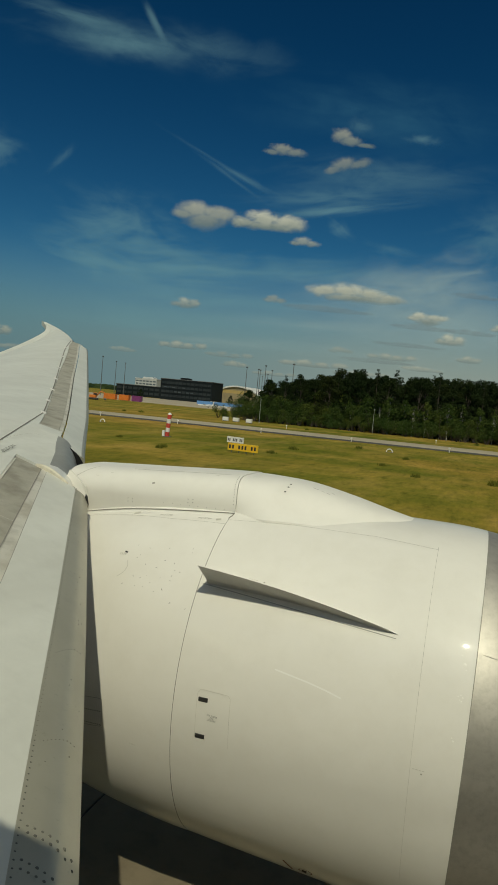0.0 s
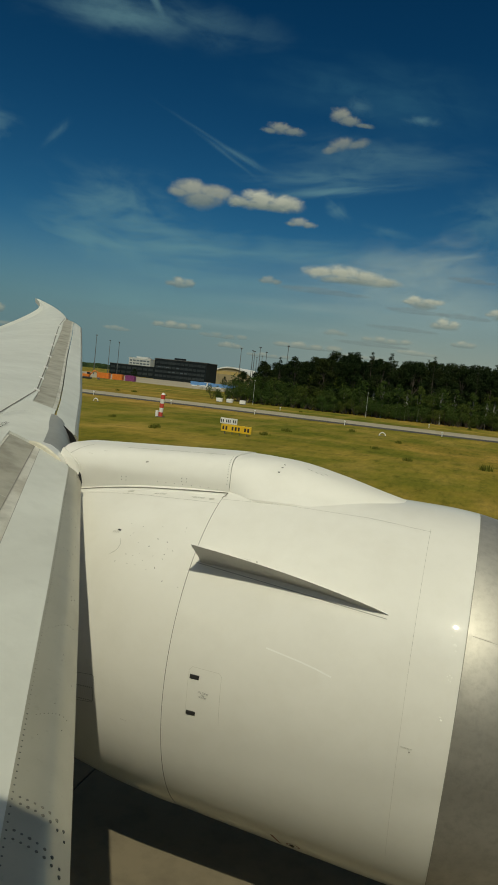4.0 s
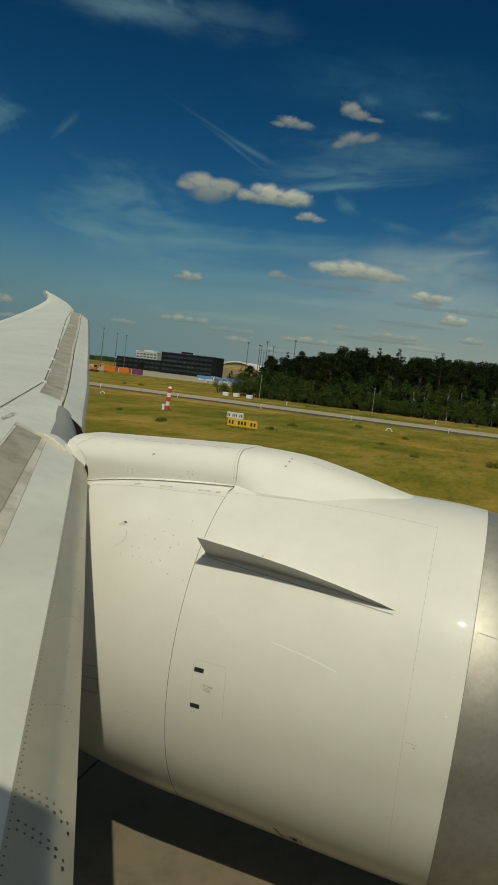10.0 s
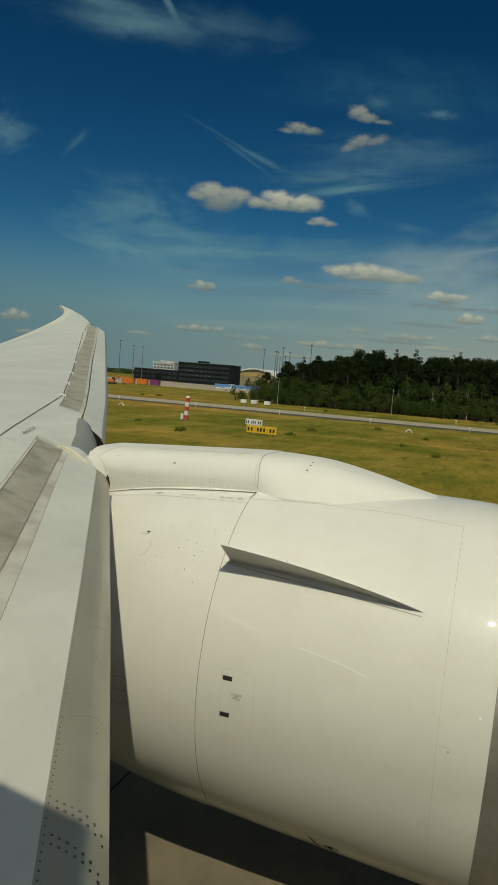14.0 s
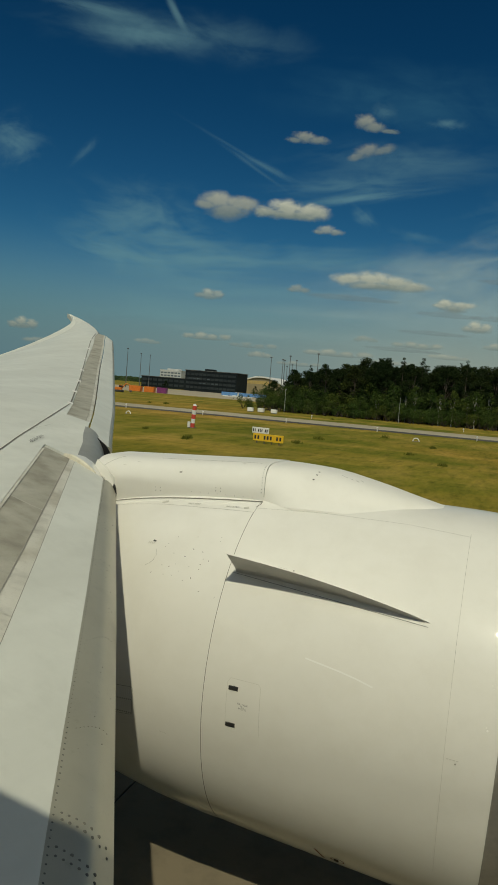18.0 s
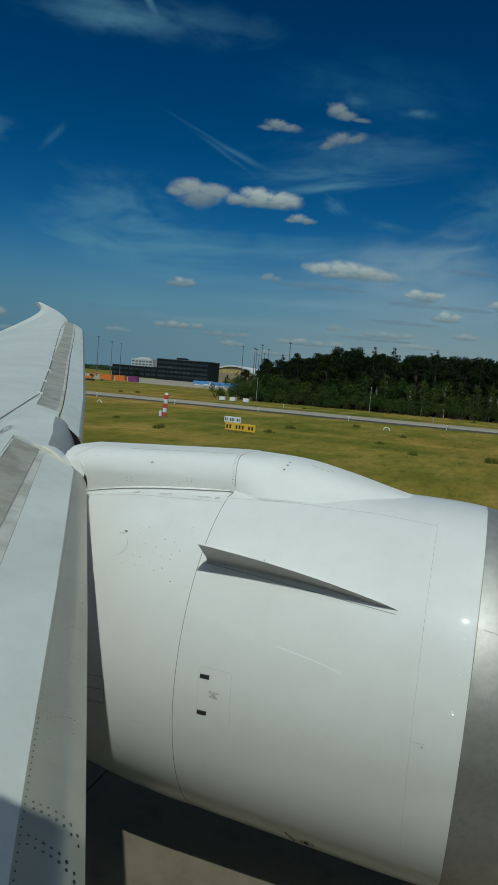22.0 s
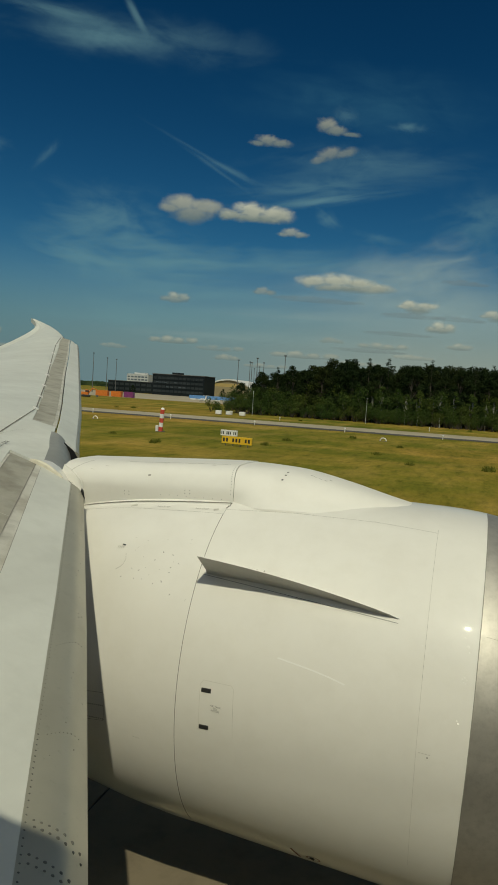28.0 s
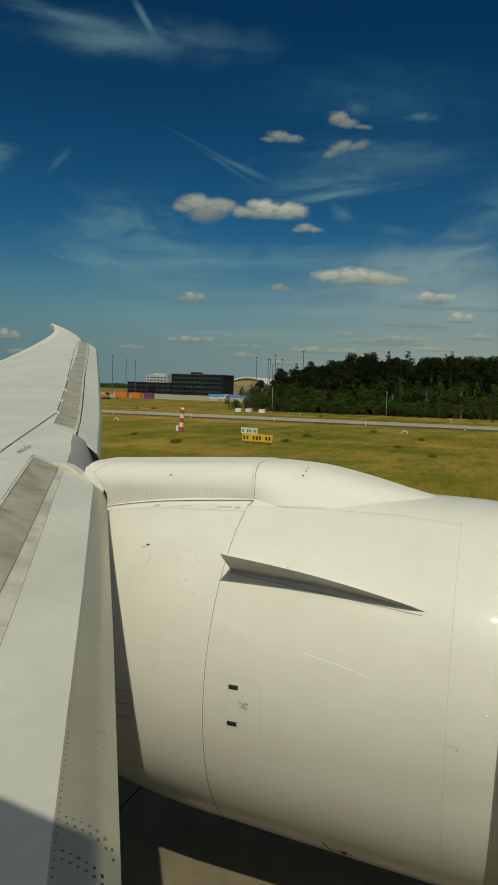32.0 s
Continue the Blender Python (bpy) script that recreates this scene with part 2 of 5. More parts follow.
window_dark = two_scale("window_dark", (0.010, 0.014, 0.017), (0.03, 0.036, 0.04), (0.006, 0.008, 0.010), 0.12, 0.5, 0.3)
window_pale = two_scale("window_pale", (0.10, 0.12, 0.14), (0.16, 0.18, 0.2), (0.06, 0.07, 0.08), 0.3, 2, 0.15)
roof_white = two_scale("roof_white", (0.62, 0.61, 0.58), (0.7, 0.69, 0.66), (0.5, 0.5, 0.48), 0.1, 1, 0.6)
hangar_yellow = two_scale("hangar_yellow", (0.42, 0.30, 0.10), (0.5, 0.36, 0.13), (0.3, 0.2, 0.08), 0.2, 1.5, 0.6)
hangar_tan = two_scale("hangar_tan", (0.27, 0.215, 0.12), (0.33, 0.265, 0.15), (0.19, 0.15, 0.085), 0.1, 1.2, 0.7)
steel_pole = two_scale("steel_pole", (0.10, 0.10, 0.10), (0.16, 0.16, 0.155), (0.06, 0.06, 0.06), 0.5, 4, 0.5, metal=0.4)
red_plastic = two_scale("red_plastic", (0.52, 0.05, 0.03), (0.6, 0.08, 0.05), (0.35, 0.04, 0.03), 2, 9, 0.6)
white_plastic = two_scale("white_plastic", (0.72, 0.70, 0.66), (0.78, 0.76, 0.72), (0.55, 0.53, 0.5), 2, 9, 0.6)
sign_yellow = two_scale("sign_yellow", (0.72, 0.42, 0.02), (0.8, 0.5, 0.03), (0.5, 0.3, 0.02), 2, 9, 0.5)
sign_black = two_scale("sign_black", (0.02, 0.02, 0.02), (0.03, 0.03, 0.03), (0.01, 0.01, 0.01), 2, 9, 0.5)
orange_paint = two_scale("orange_paint", (0.6, 0.16, 0.02), (0.68, 0.2, 0.03), (0.4, 0.1, 0.02), 1, 6, 0.5)
purple_paint = two_scale("purple_paint", (0.17, 0.03, 0.13), (0.22, 0.045, 0.17), (0.1, 0.02, 0.08), 1, 6, 0.5)
blue_paint = two_scale("blue_paint", (0.10, 0.24, 0.5), (0.14, 0.3, 0.58), (0.08, 0.18, 0.4), 1, 6, 0.5)


# ---- mesh helpers ----
def part(name, bm, mat, parent=None, label="", smooth=False):
    me = bpy.data.meshes.new(name)
    if smooth:
        bm.normal_update()
        for f in bm.faces:
            f.smooth = True
        for e in bm.edges:
            e.smooth = e.calc_face_angle(0.0) < 0.42
    bm.to_mesh(me)
    bm.free()
    me.materials.append(mat)
    ob = new(name, me)
    ob.parent = parent
    if label:
        tagged(ob, label)
    return ob


def thing(name, label, category, m=None, group="", kind=""):
    e = new(name)
    if m is not None:
        e.matrix_basis = m
    return tagged(e, label, category, group, kind)


def grid(rows_of_points, closed=False):
    """A sheet through rows of points of equal length; closed joins the last column to the first."""
    bm = bmesh.new()
    vs = [[bm.verts.new(p) for p in r] for r in rows_of_points]
    for a, b in zip(vs, vs[1:]):
        k = len(a)
        for i in range(k if closed else k - 1):
            j = (i + 1) % k
            try:
                bm.faces.new((a[i], a[j], b[j], b[i]))
            except ValueError:
                pass
    bmesh.ops.recalc_face_normals(bm, faces=bm.faces)
    return bm


def capped(rows_of_points):
    bm = grid(rows_of_points, True)
    bm.verts.ensure_lookup_table()
    k = len(rows_of_points[0])
    n = len(bm.verts)
    bm.faces.new([bm.verts[i] for i in range(k)])
    bm.faces.new([bm.verts[n - k + i] for i in range(k)])
    bmesh.ops.recalc_face_normals(bm, faces=bm.faces)
    return bm


def box(x0, x1, y0, y1, z0, z1, bevel=0.0, bm=None):
    own = bm is None
    bm = bm or bmesh.new()
    m = Matrix.LocRotScale(((x0 + x1) / 2, (y0 + y1) / 2, (z0 + z1) / 2), None, (x1 - x0, y1 - y0, z1 - z0))
    r = bmesh.ops.create_cube(bm, size=1, matrix=m)
    if bevel:
        es = {e for v in r["verts"] for e in v.link_edges}
        bmesh.ops.bevel(bm, geom=list(es), offset=bevel, segments=2, affect="EDGES", profile=0.5)
    return bm


def rod(points, radius, sides=8, bm=None):
    """A tapered tube through points; radius is one number or one a point."""
    bm = bm or bmesh.new()
    pts = [Vector(p) for p in points]
    rad = radius if isinstance(radius, (list, tuple)) else [radius] * len(pts)
    rings = []
    for i, p in enumerate(pts):
        d = (pts[min(i + 1, len(pts) - 1)] - pts[max(i - 1, 0)]).normalized()
        q = d.to_track_quat("Z", "Y")
        rings.append([bm.verts.new(p + q @ Vector((rad[i] * math.cos(2 * math.pi * k / sides), rad[i] * math.sin(2 * math.pi * k / sides), 0))) for k in range(sides)])
    for a, b in zip(rings, rings[1:]):
        for k in range(sides):
            bm.faces.new((a[k], a[(k + 1) % sides], b[(k + 1) % sides], b[k]))
    bm.faces.new(rings[0][::-1])
    bm.faces.new(rings[-1])
    return bm


def curve_value(knots, x):
    """A smooth curve (Catmull-Rom) through knots of (x, value)."""
    xs = [k[0] for k in knots]
    if x <= xs[0]:
        return knots[0][1]
    if x >= xs[-1]:
        return knots[-1][1]
    i = max(j for j in range(len(xs) - 1) if xs[j] <= x)
    x0, x1, y0, y1 = xs[i], xs[i + 1], knots[i][1], knots[i + 1][1]
    slope = lambda j: (knots[min(j + 1, len(xs) - 1)][1] - knots[max(j - 1, 0)][1]) / (xs[min(j + 1, len(xs) - 1)] - xs[max(j - 1, 0)])
    t, h = (x - x0) / (x1 - x0), x1 - x0
    return (2 * t**3 - 3 * t**2 + 1) * y0 + (t**3 - 2 * t**2 + t) * h * slope(i) + (-2 * t**3 + 3 * t**2) * y1 + (t**3 - t**2) * h * slope(i + 1)


def spread(a, b, n):
    return [a + (b - a) * i / n for i in range(n + 1)]


# ---- the ground ----
def ground():
    bm = bmesh.new()
    rs = [0, 30, 60, 120, 240, 480, 960, 1900, 3400, 4800]
    prev = None
    for r in rs:
        ring = [bm.verts.new((r * math.cos(a * math.pi / 32), r * math.sin(a * math.pi / 32), 0)) for a in range(64)] if r else [bm.verts.new((0, 0, 0))]
        if prev:
            for a in range(64):
                b = (a + 1) % 64
                bm.faces.new((prev[0], ring[a], ring[b]) if len(prev) == 1 else (prev[a], ring[a], ring[b], prev[b]))
        prev = ring
    return tagged(part("ground", bm, dry_grass), "flat airfield of dry yellow-green mown grass", "grass", kind="structure")


ground()


def strip(name, x0, x1, y0, y1, z, mat, label, category):
    bm = box(x0, x1, y0, y1, -0.1, z)
    return tagged(part(name, bm, mat), label, category, kind="structure")


# runway under the aircraft: concrete slabs with open joints
runway = strip("runway", -900, 900, -34, 27, 0.004, asphalt, "wide concrete runway with dark joints between its slabs", "runway")
strip("taxiway", -1400, 1400, 126, 141, 0.02, pale_concrete, "long pale concrete taxiway parallel to the runway", "taxiway")
strip("apron", -420, -62, 296, 400, 0.015, pale_concrete, "wide pale concrete apron before the airport buildings", "apron")
strip("taxiway_shoulder", -1400, 1400, 120.5, 125.99, 0.012, asphalt, "dark asphalt shoulder along the pale taxiway", "shoulder")
strip("apron", -620, -150, 300, 520, 0.02, pale_concrete, "pale concrete apron before the airport buildings", "apron")

# ---- the aircraft ----
airplane = thing("airplane", "white twin-engined airliner seen along its wing and engine", "airplane", ATTITUDE)

ENGINE_Y, ENGINE_Z = 7.51, 2.62
RADIUS = [(-5.2, 1.24), (-4.6, 1.44), (-3.9, 1.63), (-3.3, 1.735), (-2.8, 1.785), (-2.3, 1.81), (-1.2, 1.815), (-0.2, 1.81), (0.2, 1.785), (0.5, 1.725), (0.8, 1.61), (0.98, 1.48), (1.06, 1.37)]


def cowl(x, deg, lift=0.0):
    """A point of the nacelle's skin; 0 degrees faces the cabin, 90 is its top."""
    a = radians(deg)
    belly = max(0.0, -math.sin(a) - 0.2) / 0.8
    r = curve_value(RADIUS, x) + lift + (0.035 + 0.07 * max(0.0, x + 2.3)) * 1.15 * belly ** 1.25 * min(1.0, max(0.0, (x + 3.5) / 1.0))
    return Vector((x, ENGINE_Y - r * math.cos(a), ENGINE_Z + r * math.sin(a)))


def cowl_frame(x, deg, lift=0.004):
    """Axes on the skin: forward, up round the barrel, outward."""
    p = cowl(x, deg, lift)
    f = (cowl(x + 0.02, deg) - cowl(x - 0.02, deg)).normalized()
    u = (cowl(x, deg + 1) - cowl(x, deg - 1)).normalized()
    n = f.cross(u).normalized()
    return Matrix(((f.x, u.x, n.x, p.x), (f.y, u.y, n.y, p.y), (f.z, u.z, n.z, p.z), (0, 0, 0, 1)))


def barrel(x0, x1, steps, lift=0.0):
    return grid([[cowl(x0 + (x1 - x0) * i / steps, a * 3.0, lift) for a in range(120)] for i in range(steps + 1)], True)


nacelle = part("engine_nacelle", barrel(-5.2, -0.15, 40, -0.03), seam_dark, airplane, "large white glossy engine nacelle hung under the wing", True)
part("reverser_cowl", barrel(-5.2, -2.3115, 26), white_paint, nacelle, "white cowl with scattered dark specks", True)
part("fan_cowl", barrel(-2.3085, -0.2, 22), white_paint, nacelle, "glossy white cowl with an access panel", True)


def inlet_edge(deg):
    """The rim where paint meets bare metal leans back towards the bottom."""
    return 0.20 + 0.05 * math.sin(radians(deg))


part("inlet_cowl", grid([[cowl(-0.2 + (inlet_edge(a * 3.0) - 0.004 + 0.2) * i / 6, a * 3.0) for a in range(120)] for i in range(7)], True), inlet_paint, nacelle, "", True)
lip_rows = [[cowl(inlet_edge(a * 3.0) + (1.06 - inlet_edge(a * 3.0)) * math.sin(i / 14 * math.pi / 2), a * 3.0) for a in range(120)] for i in range(15)]
for x, r in ((1.04, 1.30), (0.95, 1.27), (0.6, 1.29), (0.0, 1.36), (-0.6, 1.40)):
    lip_rows.append([Vector((x, ENGINE_Y - r * math.cos(radians(a * 3)), ENGINE_Z + r * math.sin(radians(a * 3)))) for a in range(120)])
part("inlet_lip", grid(lip_rows, True), bare_metal, nacelle, "bare brushed metal rim of the engine inlet", True)
part("fan_disc", capped([[Vector((x, ENGINE_Y - 1.4 * math.cos(a * 0.2618), ENGINE_Z + 1.4 * math.sin(a * 0.2618))) for a in range(24)] for x in (-0.7, -0.6)]), near_black, nacelle)
part("exhaust_core", capped([[Vector((x, ENGINE_Y - r * math.cos(a * 0.2618), ENGINE_Z + r * math.sin(a * 0.2618))) for a in range(24)] for x, r in ((-6.6, 0.55), (-5.6, 0.9), (-5.1, 1.2))]), slat_metal, nacelle, "", True)


def ribbon(points, width, lift=0.003):
    """A narrow band laid on the nacelle's skin through (x, degrees) points."""
    fine = []
    for (xa, da), (xb, db) in zip(points, points[1:]):
        n = max(2, int(max(abs(xb - xa) / 0.08, abs(db - da) / 2.5)))
        fine += [(xa + (xb - xa) * i / n, da + (db - da) * i / n) for i in range(n)]
    fine.append(points[-1])
    rows = []
    for i, (x, d) in enumerate(fine):
        p = cowl(x, d, lift)
        q = cowl(*fine[min(i + 1, len(fine) - 1)], lift) - cowl(*fine[max(i - 1, 0)], lift)
        out = (p - Vector((x, ENGINE_Y, ENGINE_Z))).normalized()
        side = q.cross(out).normalized() * width / 2
        rows.append([p - side, p + side])
    return grid(rows)


def seam(points, width=0.006, mat=seam_dark, name="panel_seam"):
    part(name, ribbon(points, width), mat, nacelle)


seam([(-2.31, 63.5), (-2.31, -95)], 0.005)
seam([(-0.2, 68), (-0.2, -34)], 0.003, paint_line)
seam([(-0.2, 68), (-0.2, 20)], 0.002, seam_light)
seam([(-2.3, 66.0), (-1.6, 68.2), (-0.8, 68.4), (-0.2, 66.4)], 0.003, seam_light)
seam([(-4.3, 65.0), (-3.9, 64.9), (-3.4, 64.4), (-2.9, 63.4), (-2.31, 63.4)], 0.003, seam_light)
seam([(0.27, 33.6), (0.4, 33.2), (0.6, 32.6), (0.8, 32.0)], 0.004, seam_light, "lip_joint")
seam([(inlet_edge(d) - 0.002, d) for d in range(84, -72, -4)], 0.006, seam_light, "lip_edge_seam")
# access panel on the fan cowl with two latches and its small print
seam([(-2.075, -4.2), (-2.085, 8.4), (-2.06, 9.6), (-1.80, 9.4), (-1.775, 8.6), (-1.755, -5.2)], 0.003, strip_light, "access_panel_edge")
for d in (6.9, -3.5):
    rows = [[cowl(x, d + s, 0.004 + 0.004 * (abs(s) < 0.55)) for s in (-0.62, -0.45, 0.45, 0.62)] for x in (-2.07, -2.055, -1.995, -1.98)]
    part("latch", grid(rows), near_black, nacelle, "black spring latch")


def words(text, x, deg, size, mat, turn=0.0, host=None):
    c = bpy.data.curves.new("lettering", "FONT")
    c.body, c.size, c.align_x, c.align_y, c.space_line = text, size, "CENTER", "CENTER", 0.9
    c.materials.append(mat)
    ob = new("lettering", c)
    ob.parent = host or nacelle
    ob.matrix_basis = cowl_frame(x, deg, 0.006) @ pose(0, 0, 0, 0, 0, turn)
    return ob


words("OIL TANK\nFILL\nACCESS", -1.925, 2.3, 0.022, ink_grey, -4)
words("NO STEP", -3.0, 65.2, 0.037, seam_light, 1)
words("NO STEP", -2.56, 65.1, 0.037, seam_light, 1)
for x, d, w in ((-3.36, 66.0, 0.07), (-2.41, 65.4, 0.05)):
    part("lettering_bars", ribbon([(x - w / 2, d - 0.3), (x + w / 2, d + 0.3)], 0.035, 0.004), strip_light, nacelle)
for x, d, n in ((-0.13, 1.9, 4), (-1.80, 43.0, 4), (-2.70, -12.0, 3)):
    for k in range(n):
        xx = x + (k - n / 2) * 0.026
        part("lettering_bars", ribbon([(xx, d - 0.05 * k), (xx + 0.018, d - 0.05 * k - 0.04)], 0.007, 0.004), paint_line, nacelle)
for x, d in ((-0.115, 0.9), (-1.70, 42.6)):
    part("lettering_bars", ribbon([(x, d), (x + 0.014, d)], 0.012, 0.004), seam_light, nacelle)

# small discs added to the inlet cowl, tilted to make sun glints
for x, d, r, tilt in ((0.105, 10.7, 0.008, 24), (0.094, 11.4, 0.006, 23), (0.138, 30.0, 0.016, 5), (0.108, 32.2, 0.010, 3), (0.150, 28.6, 0.007, 6), (0.128, 22.2, 0.006, 13), (0.110, 21.8, 0.006, 13), (0.146, 21.7, 0.006, 13),
                      (0.122, 21.0, 0.005, 14), (0.138, 20.7, 0.005, 14), (-0.222, 31.6, 0.005, 4), (-0.224, 28.4, 0.005, 7)):
    m = cowl_frame(x, d, 0.9 * r * math.sin(radians(tilt))) @ pose(0, 0, 0, -tilt, 0, 0)
    dome = [[m @ Vector((r * q * math.cos(a * 0.5236), r * q * math.sin(a * 0.5236), 0.05 * r * (1 - q * q) + 0.0005)) for a in range(12)] for q in (1.0, 0.85, 0.7, 0.5, 0.3, 0.1)]
    part("glint_disc", capped(dome), inlet_paint, nacelle, "", True)
# chipped paint on the reverser cowl: (metres, degrees round the barrel)
CHIPS = [(-3.10, 49.4), (-3.03, 45.7), (-2.96, 48.7), (-2.74, 44.7), (-2.63, 44.0), (-2.80, 41.7), (-2.61, 39.7), (-2.54, 41.3), (-2.87, 38.8), (-2.93, 37.7), (-3.10, 35.0), (-2.96, 34.8), (-2.81, 36.6), (-2.87, 34.9),
         (-2.66, 34.9), (-2.74, 33.9), (-2.61, 38.1), (-2.54, 31.3), (-2.75, 49.5), (-2.50, 50.4), (-2.495, 48.8), (-2.37, 30.4), (-3.01, 37.9), (-3.05, 44.5), (-2.93, 42.4), (-2.72, 38.6), (-2.60, 41.7)]
BOLD = {3, 4, 5, 6, 14, 16, 17}
rnd = random.Random(4)
for k, (x, d) in enumerate(CHIPS):
    s = rnd.uniform(0.005, 0.0075) if k in BOLD else rnd.uniform(0.0035, 0.005)
    lean = rnd.uniform(-0.25, 0.3)
    part("paint_chip", ribbon([(x - s, d + lean), (x - 0.2 * s, d), (x + s, d - lean * 0.6)], s * rnd.uniform(0.7, 1.1), 0.003), rivet_dark if k in BOLD else rnd.choice((seam_light, seam_light, grime)), nacelle)
part("paint_chip", ribbon([(-3.215, 46.5), (-3.195, 46.25), (-3.18, 46.2)], 0.016, 0.004), near_black, nacelle)
for k in range(4):
    part("lettering_bars", ribbon([(-3.262 + 0.02 * k, 45.5), (-3.25 + 0.02 * k, 45.45)], 0.026, 0.004), paint_line, nacelle)
seam([(-3.19, 37.2), (-3.15, 38.2), (-3.125, 39.3), (-3.115, 41.1), (-3.14, 43.2)], 0.003, seam_light, "scuff")
# a reflection along the cowl, painted on as a narrow paler band
streak_path = [(-1.42, 19.0), (-1.264, 18.2), (-1.112, 17.4), (-0.961, 16.4), (-0.82, 15.2)]
part("reflection_streak", ribbon(streak_path, 0.013, 0.0012), reflection_white, nacelle)
# louvred vent half behind the slat
for row, (d0, d1) in enumerate(((-1.9, -5.0), (-6.4, -9.4))):
    for i in range(9):
        x = -3.235 + 0.0215 * i
        lean = 0.075 * i
        part("vent_louvre", ribbon([(x, d0 + lean), (x - 0.002, d1 + lean)], 0.009, 0.007), white_plastic, nacelle)
        part("vent_slot", ribbon([(x - 0.004, d1 + lean - 0.05), (x + 0.006, d1 + lean - 0.4)], 0.009, 0.005), seam_light, nacelle)
seam([(-3.25, -1.9), (-3.235, -1.2), (-3.07, -0.55), (-3.045, -1.0), (-3.045, -9.0), (-3.06, -9.6), (-3.24, -10.6)], 0.004, seam_light, "vent_frame")
# drain slot and ringed drain at the bottom of the fan cowl, with brown stains
part("drain_slot", ribbon([(-1.265, -44.5), (-1.225, -48.0), (-1.195, -51.5)], 0.022, 0.004), rust_stain, nacelle, "dark stained drain slot")
ring = [(-1.06 + 0.062 * math.cos(a), -48.6 + 1.9 * math.sin(a)) for a in spread(0.0, 2 * math.pi, 20)]
part("drain_ring", ribbon(ring, 0.012, 0.004), rust_stain, nacelle)
part("drain_mast", rod([cowl(-1.07, -48.8, -0.01), cowl(-1.075, -48.8, 0.012)], [0.028, 0.022], 10), grime, nacelle)
part("drain_stain", ribbon([(-1.17, -50.4), (-1.0, -50.6)], 0.03, 0.0035), cream_rubber, nacelle)


# strake: a thin swept fin standing on the fan cowl, tallest at its aft end
def strake():
    n = 16
    left, right = [], []
    for i in range(n + 1):
        t = i / n
        x = -2.23 + 1.80 * t
        deg = 40.4 - 5.9 * t + 0.9 * math.sin(math.pi * t)
        h = 0.370 * (1 - t) ** 0.7
        th = 0.012 * (1 - t) + 0.004
        base, top = cowl(x, deg, -0.01), cowl(x, deg - 1.2 * (1 - t), h + 0.004)
        u = (cowl(x, deg + 1) - cowl(x, deg - 1)).normalized() * th
        foot = u * 2.2
        left.append([base + foot, base + (top - base) * 0.2 + u, top + u * 0.4, top - u * 0.4, base + (top - base) * 0.2 - u, base - foot])
    bm = grid(left, True)
    bm.verts.ensure_lookup_table()
    bm.faces.new([bm.verts[k] for k in range(6)])
    bmesh.ops.recalc_face_normals(bm, faces=bm.faces)
    part("strake", bm, strake_paint, nacelle, "thin pointed fin standing on the cowl")
    seam([(-2.27, 39.0), (-0.44, 33.2)], 0.004, ink_grey, "strake_foot_line")


strake()

# ---- pylon fairing over the engine ----
TOP = [(-6.0, 4.50), (-4.6, 4.57), (-3.5, 4.635), (-2.3, 4.70), (-1.72, 4.685), (-1.2, 4.59), (-0.75, 4.485), (-0.35, 4.40)]
HALF = [(-6.0, 0.56), (-4.6, 0.58), (-2.3, 0.60), (-1.7, 0.57), (-1.2, 0.49), (-0.75, 0.34), (-0.35, 0.2)]


def pylon_point(x, phi, grow=0.0):
    w, zt, zb = curve_value(HALF, x) + grow, curve_value(TOP, x) + grow, 4.02 + 0.1 * max(0, x + 2.3)
    c, h = math.cos(phi), abs(math.sin(phi)) ** 0.62
    nose = min(1.0, max(0.0, (x + 2.3) / 0.35))
    w += 2.0 * w * min(0.32, max(0.0, 0.74 - h)) ** 2 * nose
    e = 0.46 + 0.16 * nose
    w *= 1.0 - 0.10 * min(1.0, max(0.0, 0.62 - h) / 0.5) * (1.0 - nose)
    return Vector((x, ENGINE_Y - w * math.copysign(max(0.0, 1.0 - h ** (2 / e)) ** (e / 2), c), zb + (zt - zb) * h))


def rake(phi):
    """The joint between the two fairings leans aft towards its top."""
    return -0.034 * max(0.0, math.sin(phi) - 0.5) / 0.5


def hump(x0, x1, n, grow=0.0, aft_joint=False):
    rows = []
    for i in range(n + 1):
        w = 1 - i / n if aft_joint else i / n
        rows.append([pylon_point(x0 + (x1 - x0) * i / n + rake(math.pi * k / 40) * w, math.pi * k / 40, grow) for k in range(41)])
    return capped(rows)


pylon = part("pylon", hump(-4.37, -2.2895, 22, 0.008), satin_paint, airplane, "smooth white pylon fairing between engine and wing", True)
part("pylon_nose", hump(-2.2865, -0.35, 26, 0.0, True), satin_paint, pylon, "white fairing sloping down to the inlet", True)


def on_pylon(points, width, lift=0.012):
    rows = []
    for i, (x, ph) in enumerate(points):
        p = pylon_point(x, ph, lift)
        a, b = points[max(i - 1, 0)], points[min(i + 1, len(points) - 1)]
        q = pylon_point(*b, lift) - pylon_point(*a, lift)
        out = Vector((0, -math.cos(ph), math.sin(ph)))
        side = q.cross(out).normalized() * width / 2
        rows.append([p - side, p + side])
    return grid(rows)


